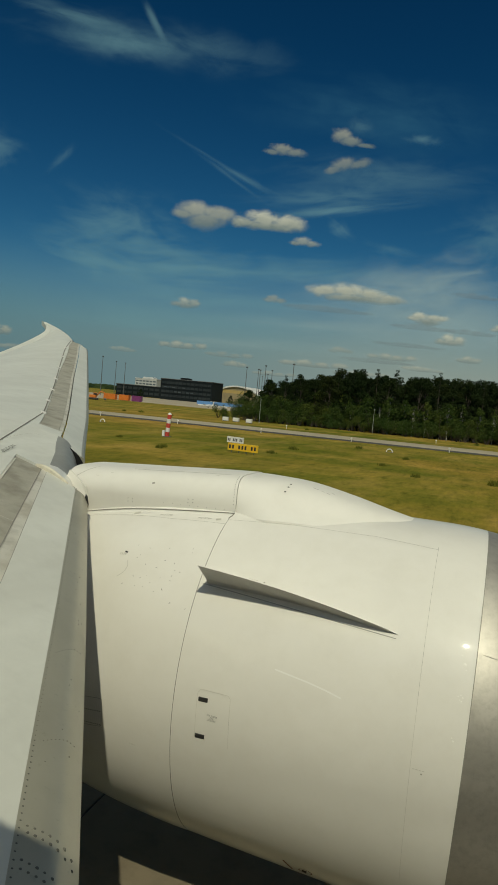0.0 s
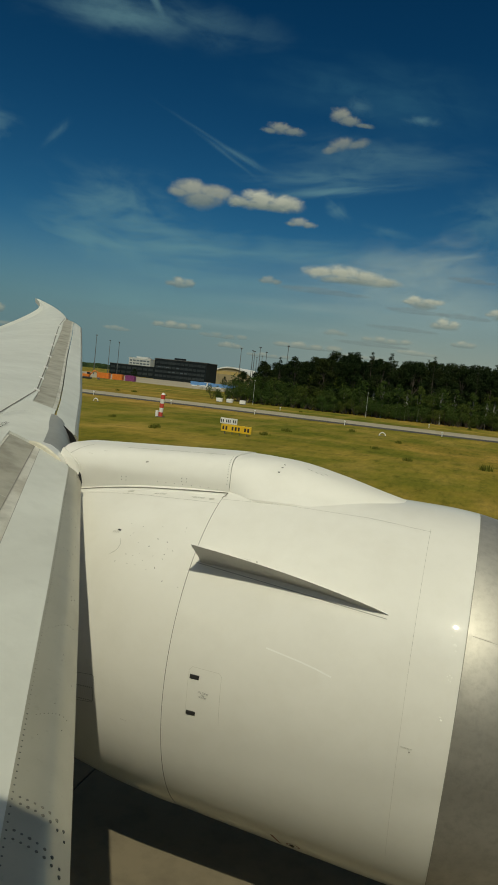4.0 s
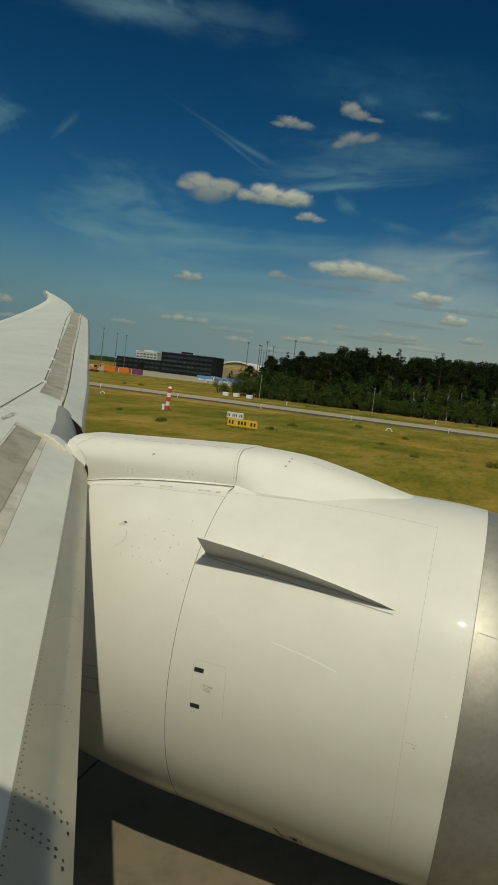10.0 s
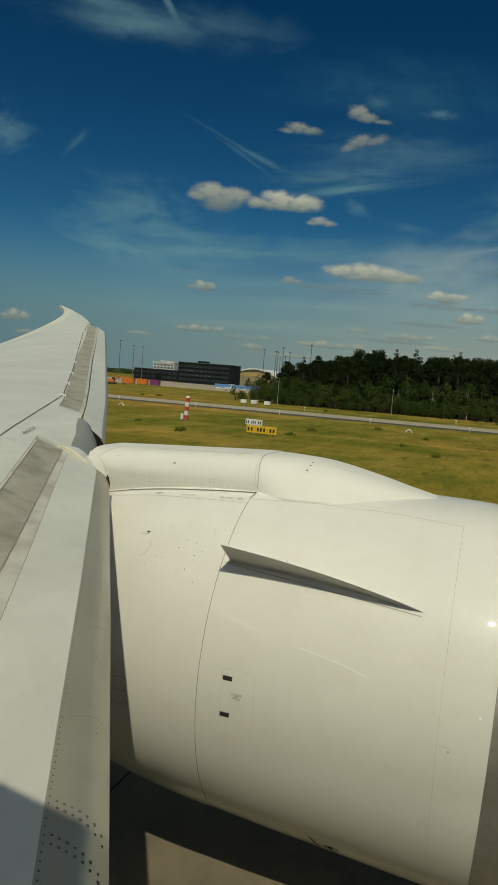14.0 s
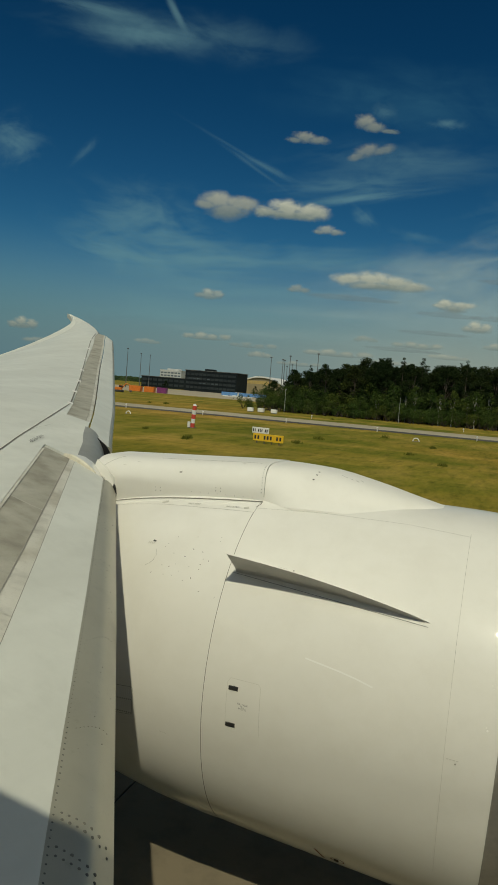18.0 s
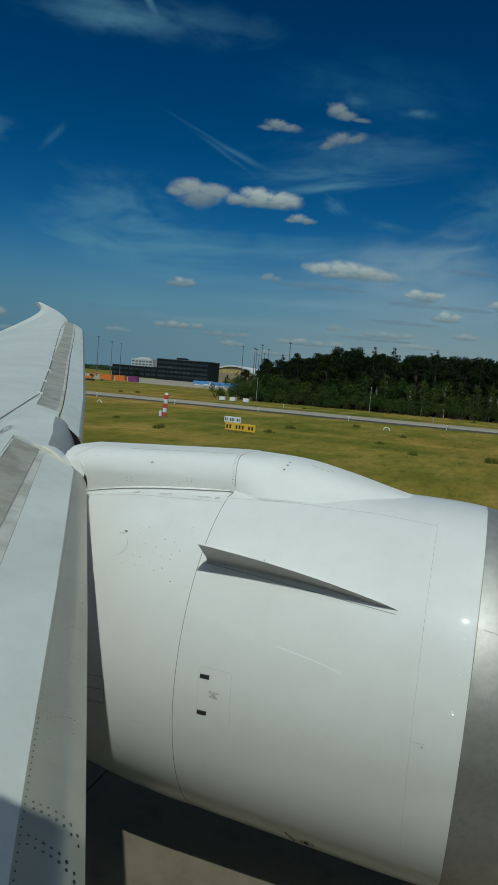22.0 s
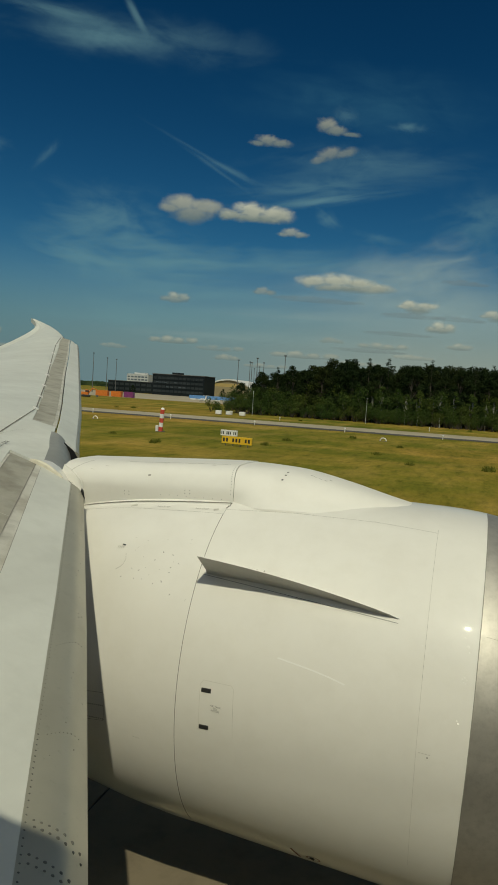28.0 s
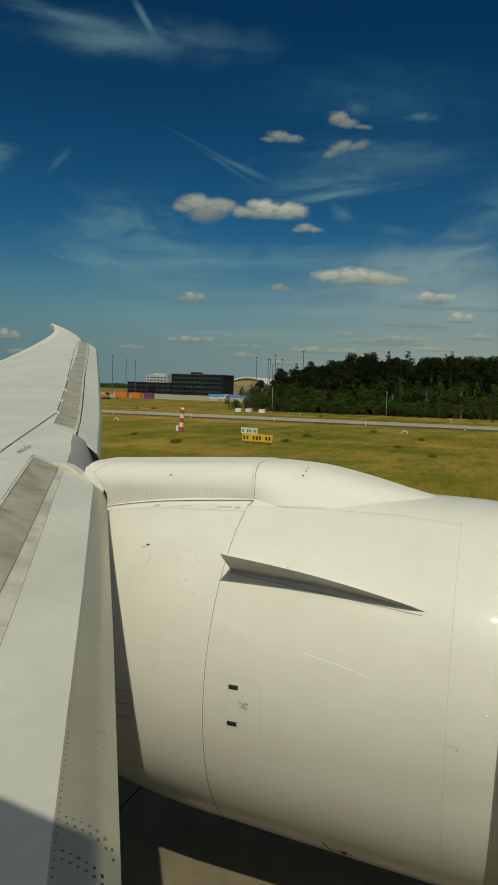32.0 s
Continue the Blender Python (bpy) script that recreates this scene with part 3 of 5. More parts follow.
part("pylon_seam", on_pylon([(-2.287 + rake(0.35 + 1.0 * k / 14), 0.35 + 1.0 * k / 14) for k in range(15)], 0.004, 0.010), seam_dark, pylon)
part("pylon_foot_seal", ribbon([(-4.4, 68.2), (-4.0, 68.7), (-3.4, 68.8), (-3.0, 68.8), (-2.54, 69.5), (-2.287, 70.2)], 0.016, 0.006), seam_dark, pylon)
part("pylon_seam", ribbon([(-2.287, 70.2), (-2.292, 68.3), (-2.315, 66.6)], 0.008, 0.006), seam_dark, pylon)
for k in range(13):
    part("rivet", on_pylon([(-2.322 + rake(0.42 + 0.07 * k), 0.42 + 0.07 * k), (-2.314 + rake(0.42 + 0.07 * k), 0.42 + 0.07 * k)], 0.008, 0.011), ink_grey, pylon)
for k in range(8):
    part("rivet", on_pylon([(-2.42 - 0.1 * k, 0.31), (-2.413 - 0.1 * k, 0.31)], 0.006, 0.011), ink_grey, pylon)
for x0, ph0 in ((-2.81, 0.395), (-3.53, 0.29)):
    for dx in (-0.028, 0.028):
        for dp in (-0.03, 0.03):
            part("rivet", on_pylon([(x0 + dx, ph0 + dp), (x0 + dx + 0.008, ph0 + dp)], 0.009, 0.011), ink_grey, pylon)
for k, (x, ph) in enumerate(((-1.82, 0.875), (-1.805, 1.064), (-1.80, 1.217))):
    part("rivet", on_pylon([(x, ph), (x + 0.02, ph)], 0.016, 0.004), near_black, pylon)
for x, ph in ((-1.56, 1.33), (-1.52, 1.3), (-1.46, 1.27), (-1.40, 1.25), (-1.36, 1.35)):
    part("scuff", on_pylon([(x, ph), (x + 0.03, ph - 0.02)], 0.005, 0.004), ink_grey, pylon)
part("pylon_seam", on_pylon([(-4.25 + 0.036 * k, 0.78 + 0.11 * k) for k in range(6)], 0.005, 0.011), seam_light, pylon)
part("pylon_seam", on_pylon([(-3.62 + 0.12 * k, 1.30 + 0.004 * k) for k in range(11)], 0.005, 0.011), seam_light, pylon)
for x, ph in ((-4.02, 0.86), (-3.86, 1.02), (-3.2, 1.27), (-2.9, 1.3), (-2.62, 1.25)):
    part("scuff", on_pylon([(x, ph), (x + 0.05, ph - 0.015)], 0.005, 0.011), strip_light, pylon)
rim = [(-4.32, 4.55), (-4.16, 4.462), (-4.07, 4.385), (-4.03, 4.23), (-4.10, 4.27), (-4.215, 4.372), (-4.34, 4.43)]
part("fairing_tip", capped([[Vector((x, y + 0.35 * max(0.0, z - 4.42), z)) for x, z in rim] for y in (6.885, 6.905)]), satin_paint, pylon, "white pointed end piece of the fairing")
part("fuel_vent", on_pylon([(-3.29, 0.734), (-3.26, 0.75)], 0.022, 0.012), seam_light, pylon)


# ---- the wing ----
SWEEP = [(7.5, 0.0), (7.9, -0.04), (8.3, -0.055), (8.8, -0.055), (10.2, -0.03), (11.8, -0.004), (17.4, -0.03), (20.0, -0.06), (22.2, -0.10), (23.0, -0.15), (24.0, -0.39), (25.0, -0.72), (26.0, -1.20), (27.0, -1.92), (28.0, -2.9)]
WIDEN = [(9.5, 0.0), (12.0, 0.08), (14.0, 0.105), (16.0, 0.115), (18.0, 0.07), (20.5, 0.0)]


def le_x(y):
    return 0.166 - 0.61 * y + curve_value(SWEEP, y) - 0.02 * min(1.0, max(0.0, (3.9 - y) / 1.9))


def le_z(y):
    d = max(0.0, y - 8.4)
    z = 3.43 + 0.123 * min(y, 8.4) + 0.08 * d + 0.0053 * d * d
    return z + 0.08 * min(1.0, max(0.0, y - 7.0) / 1.4) + 0.021 * max(0.0, y - 24.5) ** 2


def te_x(y):
    return -11.8 - 0.34 * max(0.0, y - 8.0) - 0.22 * max(0.0, y - 25.6) ** 2


def between(y, a, b):
    t = min(1.0, max(0.0, (y - 6.8) / 1.3))
    return a + (b - a) * t


def taper(y):
    return min(1.0, max(0.12, (27.9 - y) / 6.0))


def mark(y, k):
    """Breaks of the section, as distance aft of the nose and height over it: front of the paint, slat's trailing edge, strip, skin."""
    q = min(6.7, max(1.2, y))
    a, b, b2, c = 0.29 - 0.0255 * (q - 1.8), 0.66 - 0.037 * (q - 3.3), 0.76 - 0.055 * (q - 3.8), 1.037 - 0.055 * (q - 5.1)
    inner = ((a, 0.205 + 0.45 * (a - 0.29)), (b, 0.33 + 0.38 * (b - 0.61)), (b2, 0.36 + 0.3 * (b2 - 0.71)), (c, 0.45 + 0.29 * (c - 1.02)))[k]
    w = curve_value(WIDEN, y)
    outer = ((0.06, 0.055), (0.37 + 0.65 * w, 0.235), (0.44 + 0.65 * w, 0.26), (0.79 + w, 0.33))[k]
    s = taper(y)
    return between(y, inner[0], outer[0]) * s, between(y, inner[1], outer[1]) * s


def upper(y, d):
    """Height of the upper skin over the nose, d metres aft of it."""
    pts = [(0.0, 0.0), (mark(y, 0)[0] * 0.35, mark(y, 0)[1] * 0.62)] + [mark(y, k) for k in range(4)]
    c = le_x(y) - te_x(y)
    dc, hc = pts[-1]
    if d <= dc:
        return curve_value(pts, d)
    t = min(1.0, (d - dc) / max(0.05, c - dc))
    hump_h = 0.050 * c * 4.2 * t * (1 - t) ** 1.25
    return hc + hump_h + (0.10 - 0.22 * min(1.0, max(0.0, (y - 15) / 8)) - hc) * t * t


def skin(y, d, lift=0.0):
    return Vector((le_x(y) - d, y, le_z(y) + upper(y, d) + lift))


def sheet(ys, da, db, n, lift=0.0, thick=0.03):
    """A panel of the wing's upper side between two chordwise breaks, with a thickness."""
    rows = []
    for y in ys:
        a, b = da(y), db(y)
        top = [skin(y, d, lift) for d in spread(a, b, n)]
        rows.append(top + [p - Vector((0, 0, thick)) for p in reversed(top)])
    return capped(rows)


chord = lambda y: le_x(y) - te_x(y)
ys_all = spread(-0.3, 22.8, 60) + spread(23.0, 27.45, 16)
rows = []
for y in ys_all:
    d0 = mark(y, 3)[0] + 0.004
    top = [skin(y, d) for d in [d0 + (chord(y) - d0) * (i / 24) ** 1.3 for i in range(25)]]
    c = chord(y)
    under = [Vector((le_x(y) - d0 - (c - d0) * t, y, le_z(y) + 0.08 * t - 0.075 * c * 4 * (t + 0.12) * (1 - t) * 0.55)) for t in (0.98, 0.8, 0.6, 0.4, 0.2, 0.06, 0.0)]
    rows.append(top + under)
wing = part("wing", capped(rows), wing_paint, airplane, "long swept white wing bending up to a raked tip", True)
# fixed nose under the slats
part("front_spar_nose", capped([[Vector((le_x(y) - mark(y, 3)[0] - 0.05, y, le_z(y) + upper(y, mark(y, 3)[0]) - 0.06)), Vector((le_x(y) - 0.45 * taper(y), y, le_z(y) + 0.02)), Vector((le_x(y) - 0.5 * taper(y), y, le_z(y) - 0.16)), Vector((le_x(y) - mark(y, 3)[0] - 0.05, y, le_z(y) - 0.3))] for y in spread(-0.3, 26, 40)]), seam_dark, wing)


def slat(y0, y1, n, label):
    ys = spread(y0, y1, n)
    top = part("slat", capped([[skin(y, d) for d in spread(mark(y, 0)[0], mark(y, 1)[0], 6)] + [skin(y, mark(y, 1)[0], -0.02), skin(y, mark(y, 0)[0] + 0.05, -0.10)] for y in ys]), wing_paint, wing, label, True)
    nose = []
    for y in ys:
        s = taper(y)
        a = mark(y, 0)
        pts = [skin(y, a[0] * (1 - i / 8), 0.0) for i in range(9)]
        pts += [Vector((le_x(y) - d * s, y, le_z(y) + h * s)) for d, h in ((0.012, -0.05), (0.05, -0.11), (0.12, -0.16), (0.26, -0.18), (0.3, 0.0))]
        nose.append(pts)
    part("slat_nose", capped(nose), slat_metal, top, "dull bare metal nose of the slat with rivet rows", True)
    return top


# solid end block; its near-black colour stands for the shade inside the slat
slat_end = part("slat_end", capped([[Vector((le_x(y) - d, y, le_z(y) + h)) for d, h in ((0.03, -0.02), (0.1, 0.07), (0.25, 0.17), (0.44, 0.24), (0.4, 0.0), (0.3, -0.2), (0.14, -0.26), (0.05, -0.15))] for y in (8.15, 8.198)]), cavity_shade, wing, "closed end of the outer slat, blackened for the shade inside")
slat(0.2, 6.62, 30, "white slat drooped ahead of the wing")
slat(8.2, 22.9, 44, "long white slat along the outer wing")
part("seal_strip", sheet(spread(0.2, 6.6, 24), lambda y: mark(y, 1)[0] + 0.004, lambda y: mark(y, 2)[0] - 0.002, 3, -0.006), strip_light, wing, "worn pale seal strip")
part("leading_edge_panel", sheet(spread(0.2, 6.6, 24), lambda y: mark(y, 2)[0], lambda y: mark(y, 3)[0], 5, -0.009), strip_grey, wing, "dirty bare grey strip behind the slat")
part("seal_strip", sheet(spread(8.75, 22.9, 40), lambda y: mark(y, 1)[0] + 0.022, lambda y: mark(y, 1)[0] + 0.086, 3, -0.007), strip_light, wing, "worn pale seal strip")
part("leading_edge_panel", sheet(spread(8.75, 22.9, 40), lambda y: mark(y, 1)[0] + 0.09, lambda y: mark(y, 3)[0], 5, -0.009), strip_grey, wing, "dirty bare grey strip behind the slat")
# fixed cap of the wing over the pylon
cap_edge = lambda y: 0.518 - 0.054 * (y - 6.98)
part("pylon_cap", sheet(spread(6.66, 8.32, 12), cap_edge, lambda y: mark(y, 3)[0] + 0.01, 8, 0.004, 0.3), wing_paint, wing, "white fixed wing panel over the pylon", True)


part("cap_end_panel", sheet(spread(8.33, 8.745, 4), lambda y: mark(y, 1)[0] + 0.03, lambda y: mark(y, 3)[0] + 0.01, 6, 0.002, 0.06), wing_paint, wing, "white end panel of the fixed cap", True)


def cap_nose(y0, y1, mat, label):
    rows = []
    for y in spread(y0, y1, 8):
        top = skin(y, cap_edge(y), 0.003)
        rows.append([top] + [top + Vector(((0.42 - 0.045 * (y - 6.92)) * math.sin(a), 0, -0.52 * (1 - math.cos(a)))) for a in (0.25, 0.5, 0.75, 1.0, 1.25, 1.5)] + [skin(y, 0.6, -0.35)])
    part("cap_nose", capped(rows), mat, wing, label, True)


# black block that paints the shade in the gap beside the inner slat
part("gap_shade_block", capped([[Vector((le_x(y) - d, y, le_z(y) + h)) for d, h in ((-0.012, 0.0), (0.004, 0.07), (0.03, 0.1), (0.06, 0.0), (0.05, -0.12), (0.0, -0.06))] for y in (6.625, 6.66)]), near_black, wing)
cap_nose(6.92, 8.32, grey_paint, "grey painted nose panel over the pylon")
cap_nose(6.66, 6.91, white_paint, "white curved end piece beside the slat")


def wing_line(points, width, mat, name, lift=0.006):
    """A band on the upper skin through (y, metres aft of the nose)."""
    fine = []
    for (ya, da), (yb, db) in zip(points, points[1:]):
        n = max(2, int(abs(yb - ya) / 0.25))
        fine += [(ya + (yb - ya) * i / n, da + (db - da) * i / n) for i in range(n)]
    fine.append(points[-1])
    rows = []
    for i, (y, d) in enumerate(fine):
        q = skin(*fine[min(i + 1, len(fine) - 1)]) - skin(*fine[max(i - 1, 0)])
        side = q.cross(Vector((0, 0, 1))).normalized() * width / 2
        p = skin(y, d, lift)
        rows.append([p - side, p + side])
    part(name, grid(rows), mat, wing)


HINGE = [(9.895, 0.836), (11.56, 0.895), (13.57, 0.913), (15.56, 0.939), (17.71, 0.95), (19.2, 0.941), (20.67, 0.916), (22.0, 0.82), (23.2, 0.70)]
wing_line([(y, curve_value(HINGE, y)) for y in spread(9.895, 22.9, 26)], 0.022, seam_dark, "panel_seam")
wing_line([(9.895, 0.836), (9.363, 0.883), (8.884, 0.926), (8.431, 0.968), (8.147, 1.027), (7.835, 1.09), (7.52, 1.163), (7.251, 1.205), (7.0, 1.243), (6.72, 1.274), (6.494, 1.304), (5.5, 1.42)], 0.016, seam_dark, "panel_seam")
for y in (9.9, 11.4, 13.0, 14.8, 16.8, 18.9, 20.8):
    part("hinge_patch", sheet([y - 0.07, y + 0.07], lambda q: curve_value(HINGE, q) - 0.05, lambda q: curve_value(HINGE, q) + 0.06, 2, 0.012, 0.02), white_plastic, wing)
rows = []
for t in spread(0.0, 1.0, 14):
    d, bow = 0.31 + 0.38 * t, math.sin(math.pi * t)
    w = 0.008 + 0.036 * bow ** 0.9
    arc = [skin(6.60 + w * q, d - 0.05 * q, 0.006 + 0.03 * bow + 0.02 * math.sin(math.pi * q)) for q in spread(0.0, 1.0, 6)]
    rows.append(arc + [p - Vector((0, 0, 0.02 + 0.05 * bow)) for p in reversed(arc)])
part("slat_end_cover", capped(rows), cream_rubber, wing, "arched cream cover at the slat's end", True)


def wing_words(text, y, d, size, turn):
    c = bpy.data.curves.new("lettering", "FONT")
    c.body, c.size, c.align_x, c.align_y = text, size, "CENTER", "CENTER"
    c.materials.append(rivet_dark)
    ob = new("lettering", c)
    ob.parent = wing
    p = skin(y, d, 0.014)
    f = (skin(y, d - 0.05) - skin(y, d + 0.05)).normalized()
    n = f.cross(skin(y + 0.05, d) - skin(y - 0.05, d)).normalized()
    u = n.cross(f)
    ob.matrix_basis = Matrix(((f.x, u.x, n.x, p.x), (f.y, u.y, n.y, p.y), (f.z, u.z, n.z, p.z), (0, 0, 0, 1))) @ pose(0, 0, 0, 0, 0, turn) @ Matrix.Diagonal((1.75, 1, 1, 1))


wing_words("NO STEP", 6.72, 1.08, 0.074, 291.8)
wing_line([(6.92, 1.20), (7.0, 1.198), (7.28, 1.118), (7.62, 0.981), (7.91, 0.811), (7.965, 0.679)], 0.006, seam_light, "panel_seam", 0.03)
wing_line([(y, mark(y, 3)[0] - 0.012) for y in spread(0.3, 6.5, 20)], 0.026, strip_light, "sealant_edge", -0.003)
for y in (4.73, 3.05):
    wing_line([(y, 1.02), (y + 0.01, 0.80), (y + 0.04, 0.66)], 0.006, paint_line, "strip_joint", 0.001)
for k, w in ((1, 0.004), (2, 0.008)):
    wing_line([(y, mark(y, k)[0] + 0.001) for y in spread(0.3, 6.55, 20)], w, seam_light, "strip_edge", 0.001)
# rivet rows along the slat nose
rnd = random.Random(8)
bm = bmesh.new()


def rivet(y, d, r=0.006):
    p = skin(y, d, -0.55 * r)
    bmesh.ops.create_icosphere(bm, subdivisions=2, radius=r, matrix=Matrix.Translation(p))


for i in range(150):
    rivet(1.6 + 0.034 * i, mark(1.6 + 0.034 * i, 0)[0] - 0.015, 0.0056 if i < 30 else 0.0034)
for i in range(7):
    t = i / 6
    for y0, d0, y1, d1 in ((2.142, 0.235, 2.20, 0.04), (2.115, 0.23, 2.165, 0.035), (1.995, 0.24, 2.03, 0.05), (1.96, 0.24, 2.0, 0.05)):
        rivet(y0 + (y1 - y0) * t, d0 + (d1 - d0) * t, rnd.choice((0.007, 0.008, 0.009)))
for i in range(9):
    rivet(2.62 + 0.02 * i, 0.21 - 0.02 * i, 0.003)
    rivet(3.35 + 0.03 * i, 0.20 - 0.02 * i, 0.003)
for i in range(24):
    rivet(rnd.uniform(2.3, 5.5), rnd.uniform(0.03, 0.2), 0.003)
tagged(part("riveting", bm, rivet_worn, wing, "rows of dark rivet heads"), kind="stuff")


# ---- fuselage with the cabin window that the view is taken through ----
def fuselage():
    yc, zc, ro, ri = -2.725, 5.35, 2.98, 2.88
    a0 = math.degrees(math.asin((5.14 - zc) / ro))
    a1 = math.degrees(math.asin((5.82 - zc) / ro))
    angs = [a0, a1] + [a1 + (360 - (a1 - a0)) * i / 70 for i in range(1, 70)]
    xs = [-30, -26, -20, -12, -6, -2, -0.42, 0.22, 2, 6, 12, 18, 22, 25]
    def taper_f(x):
        return 1.0 if -20 <= x <= 18 else max(0.25, 1 - ((abs(x) - (20 if x < 0 else 18)) / (14 if x < 0 else 9)) ** 1.6)
    bm = bmesh.new()
    shells = []
    for r in (ro, ri):
        shells.append([[bm.verts.new((x, yc + r * taper_f(x) * math.cos(radians(a)), zc + r * taper_f(x) * math.sin(radians(a)))) for a in angs] for x in xs])
    k = len(angs)
    w = xs.index(-0.42)
    for s in shells:
        for i in range(len(xs) - 1):
            for j in range(k):
                if i == w and j == 0:
                    continue
                bm.faces.new((s[i][j], s[i][(j + 1) % k], s[i + 1][(j + 1) % k], s[i + 1][j]))
    o, n = shells
    ring = [(w, 0), (w, 1), (w + 1, 1), (w + 1, 0)]
    for (ia, ja), (ib, jb) in zip(ring, ring[1:] + ring[:1]):
        bm.faces.new((o[ia][ja], o[ib][jb], n[ib][jb], n[ia][ja]))
    for i in (0, -1):
        bm.faces.new(o[i])
    bmesh.ops.recalc_face_normals(bm, faces=bm.faces)
    body = part("fuselage", bm, white_paint, airplane, "round white fuselage with a cabin window opening")


fuselage()


# ---- sky: clouds far beyond the field ----
FAR = 4300.0


def heaven(az, el, r=FAR):
    a, e = radians(az), radians(el)
    return Vector((r * math.sin(a) * math.cos(e), r * math.cos(a) * math.cos(e), 5.5 + r * math.sin(e)))


class Sums:
    """Short spelling for arithmetic nodes of one material."""

    def __init__(self, name):
        self.mat = bpy.data.materials.new(name)
        self.mat.use_nodes = True
        self.n, self.l = self.mat.node_tree.nodes, self.mat.node_tree.links
        self.n.remove(self.n["Principled BSDF"])
        tc = self.n.new("ShaderNodeTexCoord")
        sep = self.n.new("ShaderNodeSeparateXYZ")
        self.l.new(tc.outputs["Generated"], sep.inputs[0])
        self.place = tc.outputs["Object"]
        self.u = self.calc("MULTIPLY", self.calc("SUBTRACT", sep.outputs[0], 0.5), 2.0)
        self.v = self.calc("MULTIPLY", self.calc("SUBTRACT", sep.outputs[1], 0.5), 2.0)

    def calc(self, op, *values):
        k = self.n.new("ShaderNodeMath")
        k.operation = op
        for s, v in zip(k.inputs, values):
            if isinstance(v, (int, float)):
                s.default_value = v
            else:
                self.l.new(v, s)
        return k.outputs[0]

    def smooth(self, value, lo, hi, top=1.0):
        k = self.n.new("ShaderNodeMapRange")
        k.interpolation_type = "SMOOTHSTEP"
        k.inputs["From Min"].default_value, k.inputs["From Max"].default_value, k.inputs["To Max"].default_value = lo, hi, top
        self.l.new(value, k.inputs["Value"])
        return k.outputs["Result"]

    def noise(self, stretch, seed, detail=6, rough=0.58, twist=0.0):
        mp = self.n.new("ShaderNodeMapping")
        mp.inputs["Scale"].default_value = (*stretch, 1)
        mp.inputs["Location"].default_value = (seed * 7.31, seed * 3.17, seed * 1.9)
        nt = self.n.new("ShaderNodeTexNoise")
        nt.inputs["Scale"].default_value, nt.inputs["Detail"].default_value = 1.0, detail
        nt.inputs["Roughness"].default_value, nt.inputs["Distortion"].default_value = rough, twist
        self.l.new(self.place, mp.inputs["Vector"])
        self.l.new(mp.outputs["Vector"], nt.inputs["Vector"])
        return nt.outputs["Fac"]

    def glow(self, alpha, colour):
        em, tr, mix = self.n.new("ShaderNodeEmission"), self.n.new("ShaderNodeBsdfTransparent"), self.n.new("ShaderNodeMixShader")
        if hasattr(colour, "is_output"):
            self.l.new(colour, em.inputs["Color"])
        else:
            em.inputs["Color"].default_value = (*colour, 1)
        self.l.new(alpha, mix.inputs["Fac"])
        self.l.new(tr.outputs[0], mix.inputs[1])
        self.l.new(em.outputs[0], mix.inputs[2])
        self.l.new(mix.outputs[0], self.n["Material Output"].inputs["Surface"])
        return self.mat


def cumulus_material(name, lobes, seed, size, dense, top, low):
    """A small fair-weather cloud: soft lobes (u, v, width, height) joined, frayed by two scales of noise, its lit top
    and shaded base put into the emission colour.
    """
    s = Sums(name)
    field = None
    for cu, cv, ru, rv in lobes:
        a = s.calc("MULTIPLY", s.calc("SUBTRACT", s.u, cu), 1 / ru)
        b = s.calc("MULTIPLY", s.calc("SUBTRACT", s.v, cv), 1 / rv)
        d = s.calc("SQRT", s.calc("ADD", s.calc("MULTIPLY", a, a), s.calc("MULTIPLY", b, b)))
        field = d if field is None else s.calc("SMOOTH_MIN", field, d, 0.2)
    broad = s.noise((1.0 / (0.30 * size), 1.5 / (0.30 * size)), seed, 3, 0.5, 0.4)
    fine = s.noise((1.0 / (0.14 * size), 1.2 / (0.14 * size)), seed + 5, 4, 0.5, 0.5)
    fray = s.calc("ADD", s.calc("MULTIPLY", s.calc("SUBTRACT", broad, 0.5), 0.80), s.calc("MULTIPLY", s.calc("SUBTRACT", fine, 0.5), 0.26))
    body = s.calc("ADD", s.calc("SUBTRACT", 1.06, field), fray)
    alpha = s.smooth(body, -0.02, 0.78, dense)
    rim = s.calc("MULTIPLY", s.smooth(s.calc("SUBTRACT", 1.0, s.calc("MAXIMUM", s.calc("ABSOLUTE", s.u), s.calc("ABSOLUTE", s.v))), 0.0, 0.14), alpha)
    light = s.calc("ADD", s.calc("ADD", s.calc("MULTIPLY", s.v, 0.85), 0.44), s.calc("MULTIPLY", fray, 0.42))
    return s.glow(rim, ramp(s.n, s.l, light, [(0.18, low), (0.5, tuple((a + b) / 2 for a, b in zip(low, top))), (0.82, top)]))


